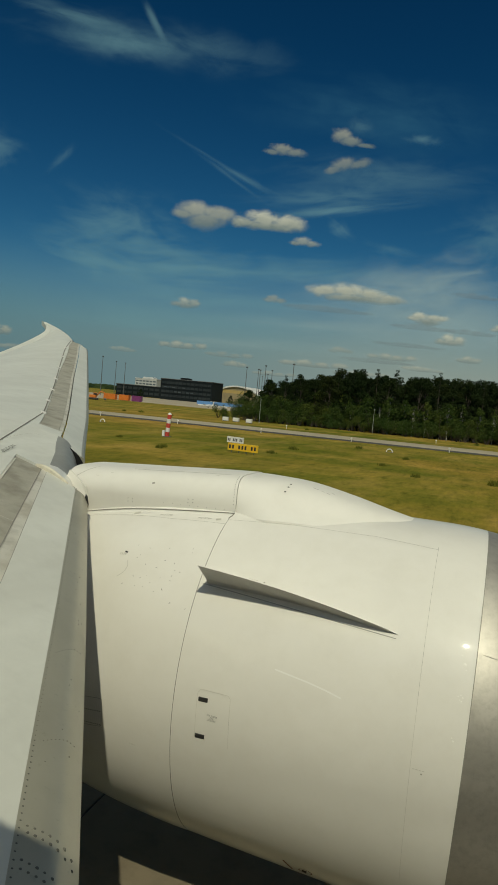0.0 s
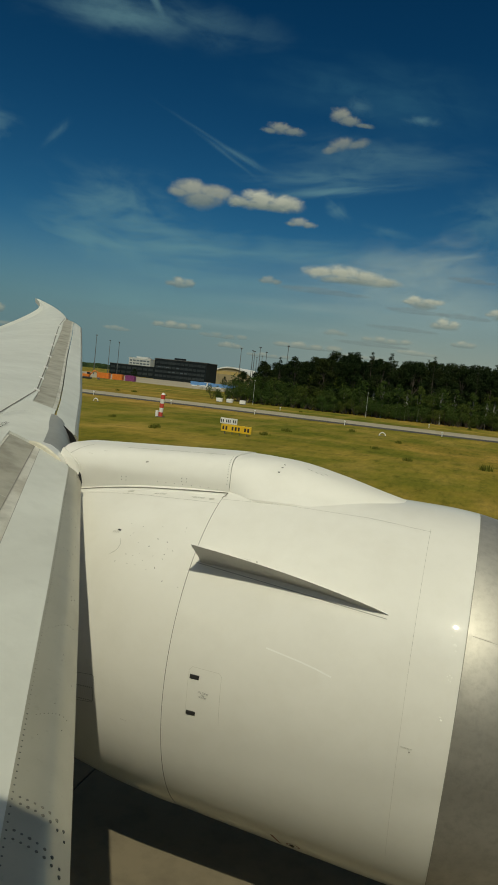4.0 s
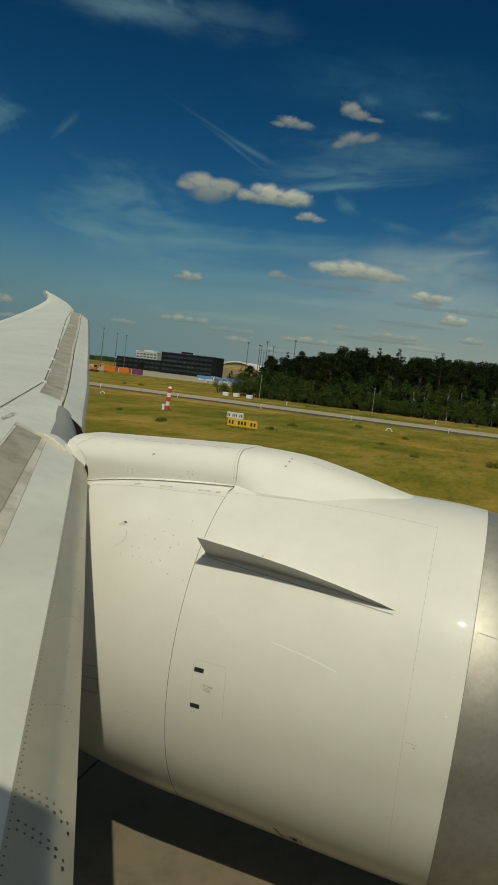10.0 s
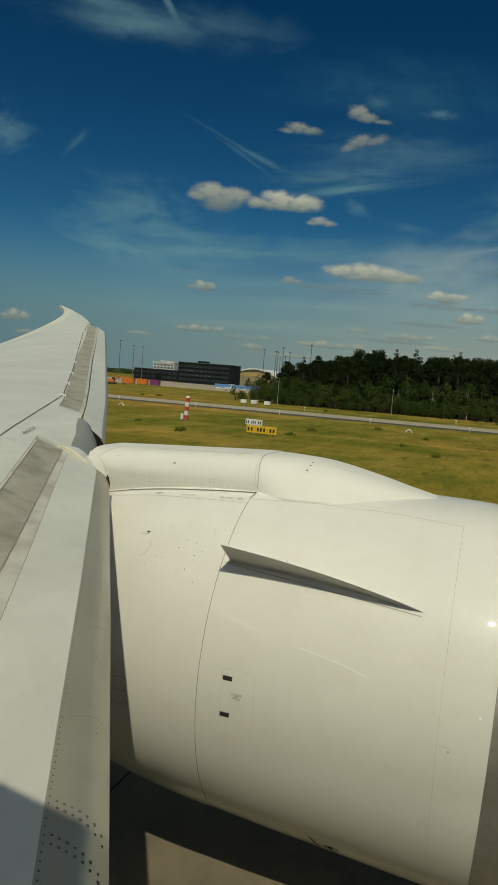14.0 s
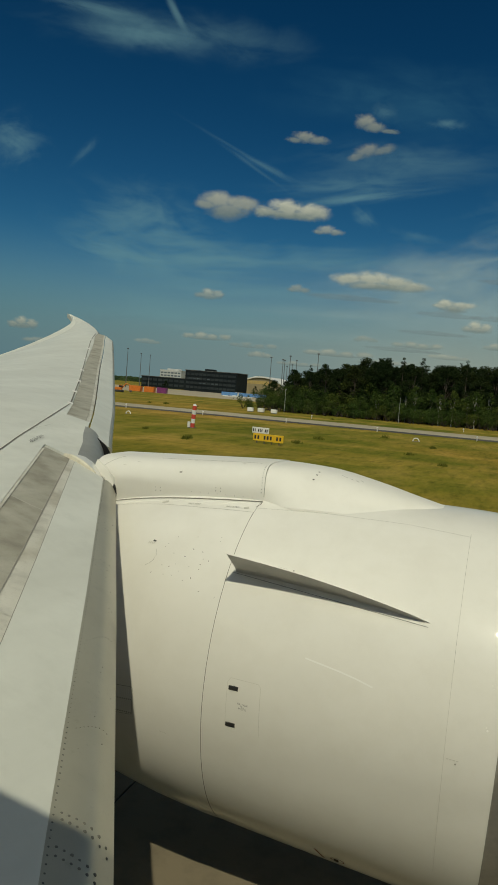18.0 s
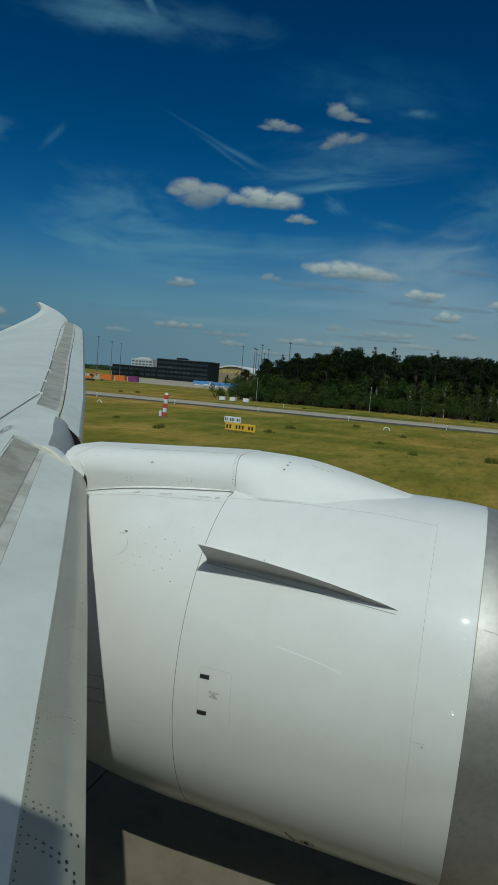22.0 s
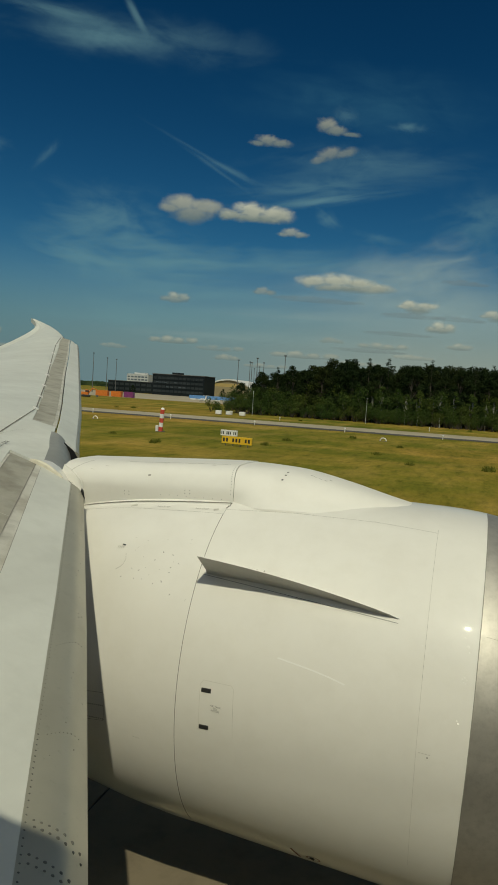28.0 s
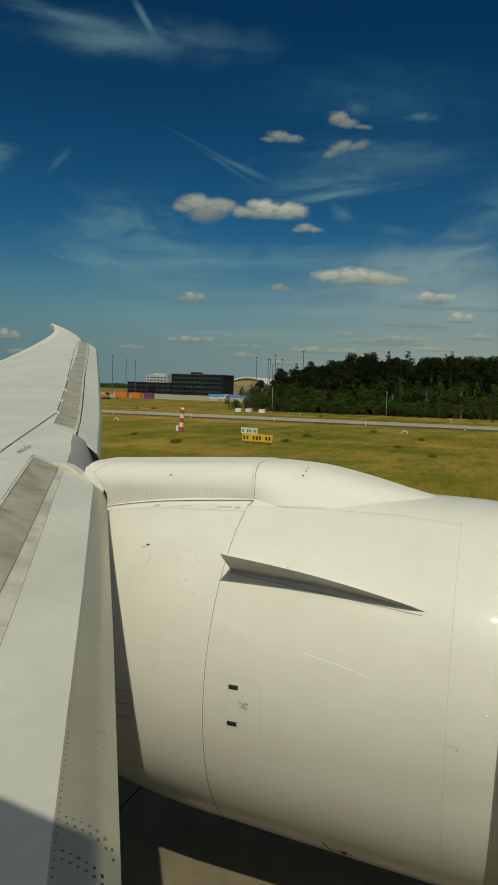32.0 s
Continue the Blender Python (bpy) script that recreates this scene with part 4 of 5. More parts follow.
def cirrus_material(name, seed, grain, dense, colour, lo=0.36, hi=0.80, twist=0.7, edge=1.0):
    """Thin ice cloud: fibres drawn out along the sheet, fading towards its rim."""
    s = Sums(name)
    r = s.calc("SQRT", s.calc("ADD", s.calc("MULTIPLY", s.u, s.u), s.calc("MULTIPLY", s.v, s.v)))
    fade = s.smooth(s.calc("SUBTRACT", 1.0, r), 0.0, edge)
    fibre = s.noise((1 / grain[0], 0.6 / grain[1]), seed, 5, 0.52, twist)
    tuft = s.noise((1 / grain[0], 1 / (grain[1] * 3.4)), seed + 11, 4, 0.55, 1.2)
    mixed = s.calc("ADD", s.calc("MULTIPLY", fibre, 0.45), s.calc("MULTIPLY", tuft, 0.55))
    thick = s.smooth(s.calc("ADD", mixed, s.calc("MULTIPLY", s.calc("SUBTRACT", fade, 0.5), 0.26)), lo - 0.03, hi + 0.05, dense * 0.72)
    return s.glow(s.calc("MULTIPLY", fade, thick), colour)


sky_backdrop = thing("backdrop", "blue summer sky with small white cumulus and thin cirrus", "sky", kind="structure")


def cloud(name, az, el, w, h, mat, turn=0.0, r=FAR):
    p = heaven(az, el, r)
    q = (Vector((0, 0, 5.5)) - p).normalized()
    right = Vector((0, 0, 1)).cross(q).normalized()
    up = q.cross(right)
    m = Matrix(((right.x, up.x, q.x, p.x), (right.y, up.y, q.y, p.y), (right.z, up.z, q.z, p.z), (0, 0, 0, 1))) @ pose(0, 0, 0, 0, 0, turn)
    a, b = r * math.tan(radians(w / 2)), r * math.tan(radians(h / 2))
    ob = part(name, grid([[Vector((a * (i / 6 - 1), b * (j / 2 - 1), 0)) for j in range(5)] for i in range(13)]), mat, sky_backdrop)
    ob.matrix_basis = m
    ob.visible_shadow = False
    return ob


BRIGHT, UNDER = (0.52, 0.515, 0.42), (0.165, 0.205, 0.20)
TWO_HUMPS = [(-0.30, 0.16, 0.36, 0.40), (0.18, 0.10, 0.46, 0.34), (-0.06, -0.20, 0.46, 0.40), (-0.46, -0.02, 0.30, 0.22)]
LOAF = [(-0.46, -0.14, 0.32, 0.34), (-0.10, 0.12, 0.38, 0.50), (0.38, 0.0, 0.36, 0.46), (0.0, -0.22, 0.72, 0.30)]
LONG = [(-0.50, 0.12, 0.34, 0.34), (-0.14, 0.20, 0.36, 0.42), (0.24, 0.08, 0.36, 0.36), (0.56, -0.08, 0.30, 0.30), (0.04, -0.16, 0.76, 0.26)]
PUFF = [(-0.10, 0.04, 0.52, 0.42), (0.34, -0.10, 0.44, 0.32), (-0.40, -0.14, 0.36, 0.26)]
PEAKS = [(-0.55, -0.06, 0.26, 0.34), (-0.18, 0.04, 0.24, 0.46), (0.20, -0.04, 0.22, 0.36), (0.58, 0.0, 0.24, 0.40), (0.0, -0.26, 0.78, 0.20)]
TAILED = [(-0.22, 0.14, 0.36, 0.48), (0.04, -0.12, 0.50, 0.34), (0.56, -0.30, 0.36, 0.16)]
# azimuth, elevation, width, height in degrees, tilt, shape, density, brightness
CUMULUS = [
    (-22.70, 14.08, 6.3, 2.8, 1.0, TWO_HUMPS, 0.80, 0.76), (-17.87, 14.05, 6.6, 2.0, -0.2, LOAF, 0.95, 1.0),
    (-14.91, 12.77, 3.0, 1.25, -0.8, PUFF, 0.72, 0.85), (-17.10, 19.26, 3.6, 1.45, -0.5, PUFF, 0.70, 0.66),
    (-12.19, 20.38, 3.7, 1.7, -2.3, TAILED, 0.72, 0.68), (-12.1, 18.62, 3.9, 1.8, 14.0, PUFF, 0.56, 0.66),
    (-10.52, 9.02, 7.3, 2.1, -1.3, LONG, 0.92, 0.95), (-23.89, 7.25, 2.9, 0.9, 0.7, LOAF, 0.72, 0.78),
    (-16.86, 8.23, 2.3, 1.1, -0.3, PUFF, 0.66, 0.70), (-4.49, 7.53, 3.9, 1.3, -1.9, TWO_HUMPS, 0.86, 0.95),
    (-2.76, 6.01, 2.8, 1.0, -1.7, LOAF, 0.86, 0.95), (-38.15, 3.65, 2.7, 1.0, 1.3, LOAF, 0.78, 0.78),
    (-23.94, 3.93, 3.9, 0.8, 0.4, PEAKS, 0.72, 0.80), (-19.56, 2.79, 2.7, 0.7, 0.0, PUFF, 0.66, 0.75),
    (-20.17, 3.50, 4.0, 0.62, 0.1, PEAKS, 0.45, 0.72), (-13.32, 3.36, 5.6, 0.72, -0.3, PEAKS, 0.66, 0.80),
    (-7.18, 4.41, 3.9, 0.7, -0.9, PEAKS, 0.70, 0.85), (-11.19, 4.65, 2.5, 0.7, -0.6, PUFF, 0.5, 0.72),
    (-28.6, 3.1, 2.4, 0.5, 0.4, LONG, 0.4, 0.72), (-16.4, 2.3, 3.6, 0.5, 0.0, PEAKS, 0.5, 0.78), (-9.4, 2.9, 4.4, 0.55, -0.4, PEAKS, 0.55, 0.8),
    (-4.8, 3.6, 3.2, 0.5, -0.8, LONG, 0.5, 0.8), (-36.6, 2.4, 3.2, 0.6, 0.8, LONG, 0.5, 0.7), (-1.2, 4.6, 2.4, 0.6, -1.0, LOAF, 0.6, 0.85), (1.6, 7.0, 3.4, 1.1, -1.4, TWO_HUMPS, 0.8, 0.9),
]
for k, (az, el, w, h, tilt, shape, dense, shine) in enumerate(CUMULUS):
    size = FAR * radians(max(w * 0.45, h * 1.3)) * 1.15
    mat = cumulus_material("cumulus", shape, 3 + 2 * k, size, dense, tuple(c * shine for c in BRIGHT), tuple(c * (0.75 + 0.25 * shine) for c in UNDER))
    cloud("cloud", az, el, w * (1.3 if w > 3 else 1.15), h * (1.45 if h > 1 else 1.85), mat, tilt, FAR - 4 * k)
GREY = [(-1.24, 9.40, 3.2, 0.6, -2.9), (-5.05, 6.82, 4.6, 0.6, -1.6), (-1.46, 6.68, 3.6, 0.6, -2.1), (-12.6, 7.75, 6.6, 0.7, -0.8), (-8.2, 3.98, 5.4, 0.5, -0.7), (-6.0, 5.4, 5.0, 0.5, -1.2)]
for k, (az, el, w, h, tilt) in enumerate(GREY):
    mat = cumulus_material("grey_cloud", LONG, 90 + 3 * k, FAR * radians(w) * 0.4, 0.34, (0.17, 0.20, 0.205), (0.125, 0.155, 0.165))
    cloud("cloud", az, el, w * 1.4, h * 1.7, mat, tilt, FAR + 40 + 4 * k)

ICE, PALE_ICE, BLUE_ICE = (0.14, 0.275, 0.315), (0.26, 0.345, 0.35), (0.06, 0.19, 0.27)
# azimuth, elevation, width, height, tilt, fibre length and width in metres, density, colour, low and high threshold
CIRRUS = [
    (-29.3, 12.0, 17.5, 9.0, -4.0, (330, 60), 0.62, ICE, 0.40, 0.72), (-31.5, 9.7, 14.0, 4.6, -9.0, (300, 34), 0.60, ICE, 0.42, 0.74),
    (-25.9, 8.9, 24.0, 3.4, 2.0, (420, 26), 0.56, ICE, 0.40, 0.72), (-25.5, 10.6, 19.0, 4.6, 4.0, (380, 34), 0.55, ICE, 0.42, 0.74),
    (-12.9, 15.2, 16.0, 1.1, 8.0, (500, 22), 0.75, ICE, 0.30, 0.62), (-13.5, 16.1, 17.0, 2.8, 4.0, (420, 30), 0.50, ICE, 0.38, 0.72),
    (-22.2, 17.9, 13.0, 0.42, -24.2, (300, 12), 0.26, ICE, 0.30, 0.72), (-20.0, 17.0, 7.0, 0.75, -21.0, (220, 14), 0.34, ICE, 0.36, 0.70), (-21.6, 17.2, 9.0, 0.5, -29.0, (260, 12), 0.26, ICE, 0.32, 0.70),
    (-28.5, 25.1, 28.0, 4.4, 2.0, (420, 60), 0.42, ICE, 0.38, 0.74), (-30.0, 24.8, 12.5, 2.8, 3.0, (300, 50), 0.5, ICE, 0.32, 0.68),
    (-28.2, 26.5, 4.0, 0.8, -53.0, (160, 22), 0.60, ICE, 0.28, 0.60), (-34.2, 25.9, 12.0, 1.6, -2.0, (320, 26), 0.50, ICE, 0.34, 0.68),
    (-39.5, 16.5, 6.5, 5.2, 20.0, (160, 46), 0.58, ICE, 0.40, 0.74), (-34.4, 16.6, 3.8, 0.9, 49.0, (160, 20), 0.30, ICE, 0.30, 0.66),
    (-6.6, 20.5, 3.8, 1.0, -5.0, (110, 26), 0.55, ICE, 0.36, 0.66), (-11.3, 21.2, 3.0, 1.8, -17.0, (100, 28), 0.34, ICE, 0.38, 0.70),
    (-12.2, 13.9, 3.8, 1.7, -31.0, (130, 26), 0.50, ICE, 0.36, 0.68), (-8.2, 12.6, 6.0, 1.4, -12.0, (200, 24), 0.34, ICE, 0.38, 0.70),
    (-6.7, 8.8, 25.0, 8.5, 5.0, (420, 60), 0.85, PALE_ICE, 0.34, 0.74), (-4.0, 10.6, 15.0, 5.6, 13.0, (260, 50), 0.72, PALE_ICE, 0.38, 0.74), (-1.5, 7.0, 22.0, 6.0, 0.0, (500, 70), 0.8, PALE_ICE, 0.28, 0.72),
    (-15.6, 10.5, 27.0, 3.8, 2.0, (460, 34), 0.55, ICE, 0.40, 0.72), (-9.8, 22.0, 24.0, 7.0, -4.0, (520, 70), 0.34, BLUE_ICE, 0.34, 0.74),
    (-9.5, 17.8, 24.0, 4.6, 0.0, (460, 50), 0.40, ICE, 0.38, 0.74), (-20.2, 5.8, 40.0, 5.0, 0.0, (520, 44), 0.42, ICE, 0.38, 0.74),
    (-22.0, 7.7, 30.0, 2.0, 1.0, (480, 15), 0.50, ICE, 0.36, 0.70), (-27.5, 5.2, 24.0, 1.8, -1.0, (420, 13), 0.46, ICE, 0.36, 0.70), (-12.5, 6.4, 24.0, 1.7, 0.0, (440, 13), 0.50, PALE_ICE, 0.36, 0.70),
    (-24.0, 9.9, 22.0, 1.6, 3.0, (400, 13), 0.46, ICE, 0.36, 0.70), (-18.0, 4.5, 30.0, 1.5, 0.0, (460, 12), 0.42, PALE_ICE, 0.36, 0.70),
    (-29.3, 6.2, 15.0, 3.4, -3.0, (300, 36), 0.36, ICE, 0.38, 0.72), (0.5, 14.0, 14.0, 7.0, 6.0, (300, 50), 0.42, ICE, 0.40, 0.74),
]
for k, (az, el, w, h, tilt, grain, dense, colour, lo, hi) in enumerate(CIRRUS):
    cloud("cirrus", az, el, w * 1.12, h * 1.12, cirrus_material("cirrus", 2 + 3 * k, grain, dense, colour, lo, hi), tilt, FAR + 120 + 5 * k)


def haze():
    """Summer haze painted as a glowing band low over the horizon, whiter towards the sun's side."""
    s = Sums("horizon_haze")
    alpha = s.calc("MULTIPLY", s.smooth(s.calc("MULTIPLY", s.v, -1.0), -1.0, 0.65, 0.97), s.smooth(s.calc("SUBTRACT", 1.0, s.calc("ABSOLUTE", s.u)), 0.0, 0.3))
    colour = ramp(s.n, s.l, s.calc("ADD", s.calc("MULTIPLY", s.u, 0.5), 0.5), [(0.30, (0.098, 0.182, 0.228)), (0.50, (0.165, 0.232, 0.255)), (0.62, (0.25, 0.29, 0.28))])
    mat = s.glow(alpha, colour)
    r = FAR + 400
    bm = grid([[Vector((r * math.sin(radians(a)), r * math.tan(radians(e)), -r * math.cos(radians(a)))) for e in (-1.5, 0, 1.5, 3, 5, 7, 9, 12)] for a in range(-90, 91, 6)])
    ob = part("haze", bm, mat, sky_backdrop)
    ob.matrix_basis = pose(0, 0, 5.5, 90, 0, 19)
    ob.visible_shadow = False


haze()

# unseen clouds added all round and overhead, glowing brighter to fill the shaded sides
fill_bank = [cumulus_material("fill_cloud", LOAF, 140 + 9 * k, 1100, 0.65, (3.6, 3.4, 2.85), (1.7, 1.72, 1.58)) for k in range(3)]
fill_veil = cirrus_material("fill_veil", 77, (1100, 300), 0.75, (0.80, 0.82, 0.79), 0.3, 0.7)
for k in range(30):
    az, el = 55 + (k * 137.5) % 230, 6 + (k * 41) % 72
    cloud("cloud", az, el, 16 + k % 5 * 3, 9 + k % 4 * 2, fill_bank[k % 3] if k % 3 else fill_veil, 0, FAR + 300 + 3 * k)
for k, (az, el, w, h) in enumerate(((-20, 48, 50, 22), (10, 60, 60, 30), (-50, 56, 50, 30), (-70, 30, 40, 26), (35, 35, 40, 26))):
    cloud("cirrus", az, el, w, h, fill_veil, 0, FAR + 280 + 4 * k)


# ---- trees ----
def leaves(clumps, per, size, rng, flat=0.75):
    """Many small leaf tufts round clump centres (x, y, z, radius)."""
    vs, fs = [], []
    for cx, cy, cz, cr in clumps:
        k = max(6, int(per * cr * cr))
        for _ in range(k):
            d = rng.normal(size=3)
            d /= np.linalg.norm(d)
            p = np.array((cx, cy, cz)) + d * cr * rng.uniform(0.55, 1.08) * np.array((1, 1, flat))
            a = rng.normal(size=3)
            a /= np.linalg.norm(a)
            b = np.cross(a, d + rng.normal(size=3) * 0.5)
            b /= np.linalg.norm(b) + 1e-6
            s = size * rng.uniform(0.6, 1.4)
            i = len(vs)
            vs += [p - a * s, p + b * s * 0.7, p + a * s, p - b * s * 0.6]
            fs.append((i, i + 1, i + 2, i + 3))
    return [tuple(v) for v in vs], fs


def leaf_mesh(name, data, mat):
    me = bpy.data.meshes.new(name)
    me.from_pydata(data[0], [], data[1])
    me.materials.append(mat)
    return me


def broad_tree(seed, h, spread_r, trunk_mat=None, crown_mat=None, low=0.3):
    rng = np.random.default_rng(seed)
    rnd = random.Random(seed)
    top = [Vector((0, 0, 0))]
    for i in range(1, 6):
        top.append(Vector((rnd.uniform(-0.25, 0.25) * i * 0.4, rnd.uniform(-0.25, 0.25) * i * 0.4, h * 0.78 * i / 5)))
    bm = rod(top, [0.02 * h * (1 - i / 6.5) + 0.02 for i in range(6)], 7)
    clumps = []
    for i in range(26):
        t = low + (1 - low) * (i + rnd.random()) / 26
        ang = rnd.uniform(0, 6.283)
        reach = spread_r * math.sin(math.pi * min(1, 0.16 + 0.8 * (t - low) / (1 - low))) * rnd.uniform(0.45, 1.0)
        c = Vector((math.cos(ang) * reach, math.sin(ang) * reach, h * t * rnd.uniform(0.93, 1.0)))
        base = top[min(5, 1 + int(t * 5 * 0.8))]
        rod([base * 0.9, (base + c) / 2 + Vector((0, 0, 0.2)), c], [0.005 * h, 0.003 * h, 0.012], 5, bm)
        clumps.append((c.x, c.y, c.z, spread_r * rnd.uniform(0.22, 0.46)))
    clumps.append((0, 0, h * 0.95, spread_r * 0.22))
    return bm, leaves(clumps, 230 / spread_r ** 1.2 * 2.4, 0.036 * spread_r + 0.06, rng)


def pine_tree(seed, h, r):
    rng = np.random.default_rng(seed)
    rnd = random.Random(seed)
    bm = rod([Vector((0, 0, 0.9 * h * i / 5)) for i in range(6)], [0.014 * h * (1 - i / 5.4) + 0.01 for i in range(6)], 7)
    clumps = []
    for i in range(38):
        t = 0.12 + 0.88 * i / 38
        reach = r * (1.02 - t) ** 0.8 * rnd.uniform(0.5, 1.0)
        ang = rnd.uniform(0, 6.283)
        clumps.append((math.cos(ang) * reach, math.sin(ang) * reach, h * t, 0.32 * r * (1.15 - t) + 0.15))
    clumps += [(0, 0, h * 0.97, 0.5), (0.1, 0, h * 0.91, 0.75), (-0.1, 0.1, h * 0.84, 0.95), (0.2, -0.2, h * 0.76, 1.1)]
    return bm, leaves(clumps, 80, 0.17, rng, 0.6)


def bush(seed, h, r):
    rng = np.random.default_rng(seed)
    rnd = random.Random(seed)
    bm = bmesh.new()
    clumps = []
    for i in range(11):
        ang = rnd.uniform(0, 6.283)
        q = rnd.uniform(0.1, 0.8) * r
        c = Vector((math.cos(ang) * q, math.sin(ang) * q, h * rnd.uniform(0.25, 0.9)))
        rod([(c.x * 0.1, c.y * 0.1, 0), (c.x * 0.6, c.y * 0.6, c.z * 0.6), c], [0.05, 0.035, 0.012], 5, bm)
        clumps.append((c.x, c.y, c.z, r * rnd.uniform(0.3, 0.5)))
    return bm, leaves(clumps, 420 / r, 0.095, rng, 0.9)


def plant(kind, built, bark_mat, leaf_mat, label, category, group):
    e = thing(kind, label, category, pose(0, 0, -200), group)
    part("trunk", built[0], bark_mat, e, smooth=True)
    crown = new("crown", leaf_mesh("crown", built[1], leaf_mat))
    crown.parent = e
    return e


oaks = [plant("tree", broad_tree(s, 16, 3.7 + 0.3 * (s % 3), low=0.12), bark, leaf_broad, "tall dark green leafy tree in the wood's edge", "tree", "trees of the wood") for s in (11, 12, 13, 14)]
pines = [plant("pine_tree", pine_tree(s, 17, 2.5), bark, leaf_pine, "tall dark pine with a pointed top", "tree", "trees of the wood") for s in (21, 22, 23)]
birches = [plant("birch_tree", broad_tree(s, 9, 1.5, low=0.42), birch_bark, leaf_bush, "slender young birch with a pale thin trunk", "tree", "young birches") for s in (31, 32, 33)]
bushes = [plant("bush", bush(s, 4.2, 2.3), bark, leaf_bush, "dense green bush at the edge of the wood", "bush", "bushes along the wood") for s in (41, 42, 43)]


def place(proto, x, y, s, used, rnd):
    m = pose(x, y, -0.05, 0, 0, rnd.uniform(0, 360)) @ Matrix.Diagonal((s * rnd.uniform(0.88, 1.12), s * rnd.uniform(0.88, 1.12), s, 1))
    if proto in used:
        ob = copy_thing(proto, Matrix.Identity(4))
    else:
        used.add(proto)
        ob = proto
    ob.matrix_basis = m


used = set()
rnd = random.Random(77)
for row in range(7):
    y = 187 + row * 7.5
    x = -56 - row * 1.5 + rnd.uniform(-2, 2)
    while x < 46 + row * 3:
        near = min(1.0, max(0.0, (x + 58) / 20))
        s = (0.66 + 0.26 * near) * rnd.uniform(0.9, 1.1) * (1.0 + 0.02 * row)
        proto = rnd.choice(pines) if rnd.random() < 0.14 else rnd.choice(oaks)
        place(proto, x, y + rnd.uniform(-2.5, 2.5), s, used, rnd)
        x += rnd.uniform(3.0, 5.2)
for x in (-62, -60):
    place(rnd.choice(oaks), x, 190 + rnd.uniform(-2, 6), rnd.uniform(0.42, 0.56), used, rnd)
for row in range(3):
    x = -67 + row * 3
    while x < 42:
        place(rnd.choice(bushes), x, 178.5 + 4 * row + rnd.uniform(-1.2, 1.2), rnd.uniform(0.75, 1.25) * (0.95 + 0.5 * row), used, rnd)
        x += rnd.uniform(2.0, 3.4)
x = -34
while x < 44:
    place(rnd.choice(birches), x, 182.5 + rnd.uniform(-1.5, 3), rnd.uniform(0.75, 1.1), used, rnd)
    x += rnd.uniform(1.8, 4.2)
for x, y, s in ((-186, 366, 0.40), (-211, 590, 0.52), (-203, 592, 0.4)):
    place(rnd.choice(oaks), x, y, s, used, rnd)


# far woods round the field, down to the horizon
def far_woods():
    rng = np.random.default_rng(5)
    vs, fs = [], []
    for _ in range(5200):
        az = rng.uniform(-62, 30)
        r = rng.uniform(1500, 3800)
        if -40 < az < -14 and r < 1900:
            continue
        h = rng.uniform(7, 16)
        x, y = r * math.sin(radians(az)), r * math.cos(radians(az))
        w = rng.uniform(10, 26)
        i = len(vs)
        k = 7
        for j in range(k):
            a = 2 * math.pi * j / k
            vs.append((x + w * math.cos(a) * 1.4, y + w * math.sin(a), -0.5))
        for j in range(k):
            a = 2 * math.pi * j / k + 0.3
            vs.append((x + w * 0.85 * math.cos(a), y + w * 0.7 * math.sin(a), h * rng.uniform(0.55, 0.85)))
        vs.append((x, y, h))
        for j in range(k):
            b = (j + 1) % k
            fs += [(i + j, i + b, i + k + b, i + k + j), (i + k + j, i + k + b, i + 2 * k)]
    me = leaf_mesh("far_woods", (vs, fs), leaf_far)
    ob = new("far_woods", me)
    tagged(ob, "dark band of distant woods along the horizon", "woods", kind="stuff")


far_woods()


# ---- airport buildings ----
def windows_on(host, x0, x1, y, z0, z1, cols, floors, mat, fill=0.7):
    dx, dz = (x1 - x0) / cols, (z1 - z0) / floors
    for f in range(floors):
        for c in range(cols):
            cx, cz = x0 + dx * (c + 0.5), z0 + dz * (f + 0.5)
            w, h = dx * fill / 2, dz * 0.26
            part("window", box(cx - w, cx + w, y - 0.12, y + 0.05, cz - h, cz + h), mat, host)


def office_block():
    e = thing("office_building", "long dark glass office building with rows of windows", "building", pose(-224.5, 520, 0))
    part("wall", box(-22.5, 22.5, 0, 24, 0, 16.5, 0.2), dark_facade, e)
    windows_on(e, -21.6, 21.6, 0, 1.5, 15.5, 12, 4, window_dark, 0.86)
    for z in (5.0, 8.6, 12.2):
        part("sill_band", box(-22.6, 22.6, -0.25, -0.01, z - 0.15, z + 0.15), dark_facade, e)
    for x, z in ((-18, 10.4), (-14.4, 10.4), (-10.8, 10.4), (-9, 6.8), (-5.4, 6.8), (1.8, 6.8), (5.4, 6.8), (-1.8, 10.4)):
        part("window_blind", box(x - 1.2, x + 1.2, -0.2, -0.13, z - 0.35, z + 0.15), window_pale, e)
    part("roof_plant", box(-9, -2, 8, 16, 16.5, 18.6, 0.1), dark_facade, e)
    part("roof_edge", box(-22.8, 22.8, -0.3, 24.3, 16.5, 17.0), steel_pole, e)


office_block()


def white_block():
    e = thing("office_building", "pale grey office building with dark window rows", "building", pose(-310.5, 620, 0))
    part("wall", box(-11.5, 11.5, 0, 20, 0, 17, 0.2), pale_facade, e)
    windows_on(e, -11, 11, 0, 8.0, 16.2, 6, 3, window_pale, 0.75)
    part("roof_plant", box(-6, 6, 5, 12, 17, 19, 0.1), pale_facade, e)
    part("roof_edge", box(-11.7, 11.7, -0.2, 20.2, 17, 17.5), roof_white, e)


white_block()


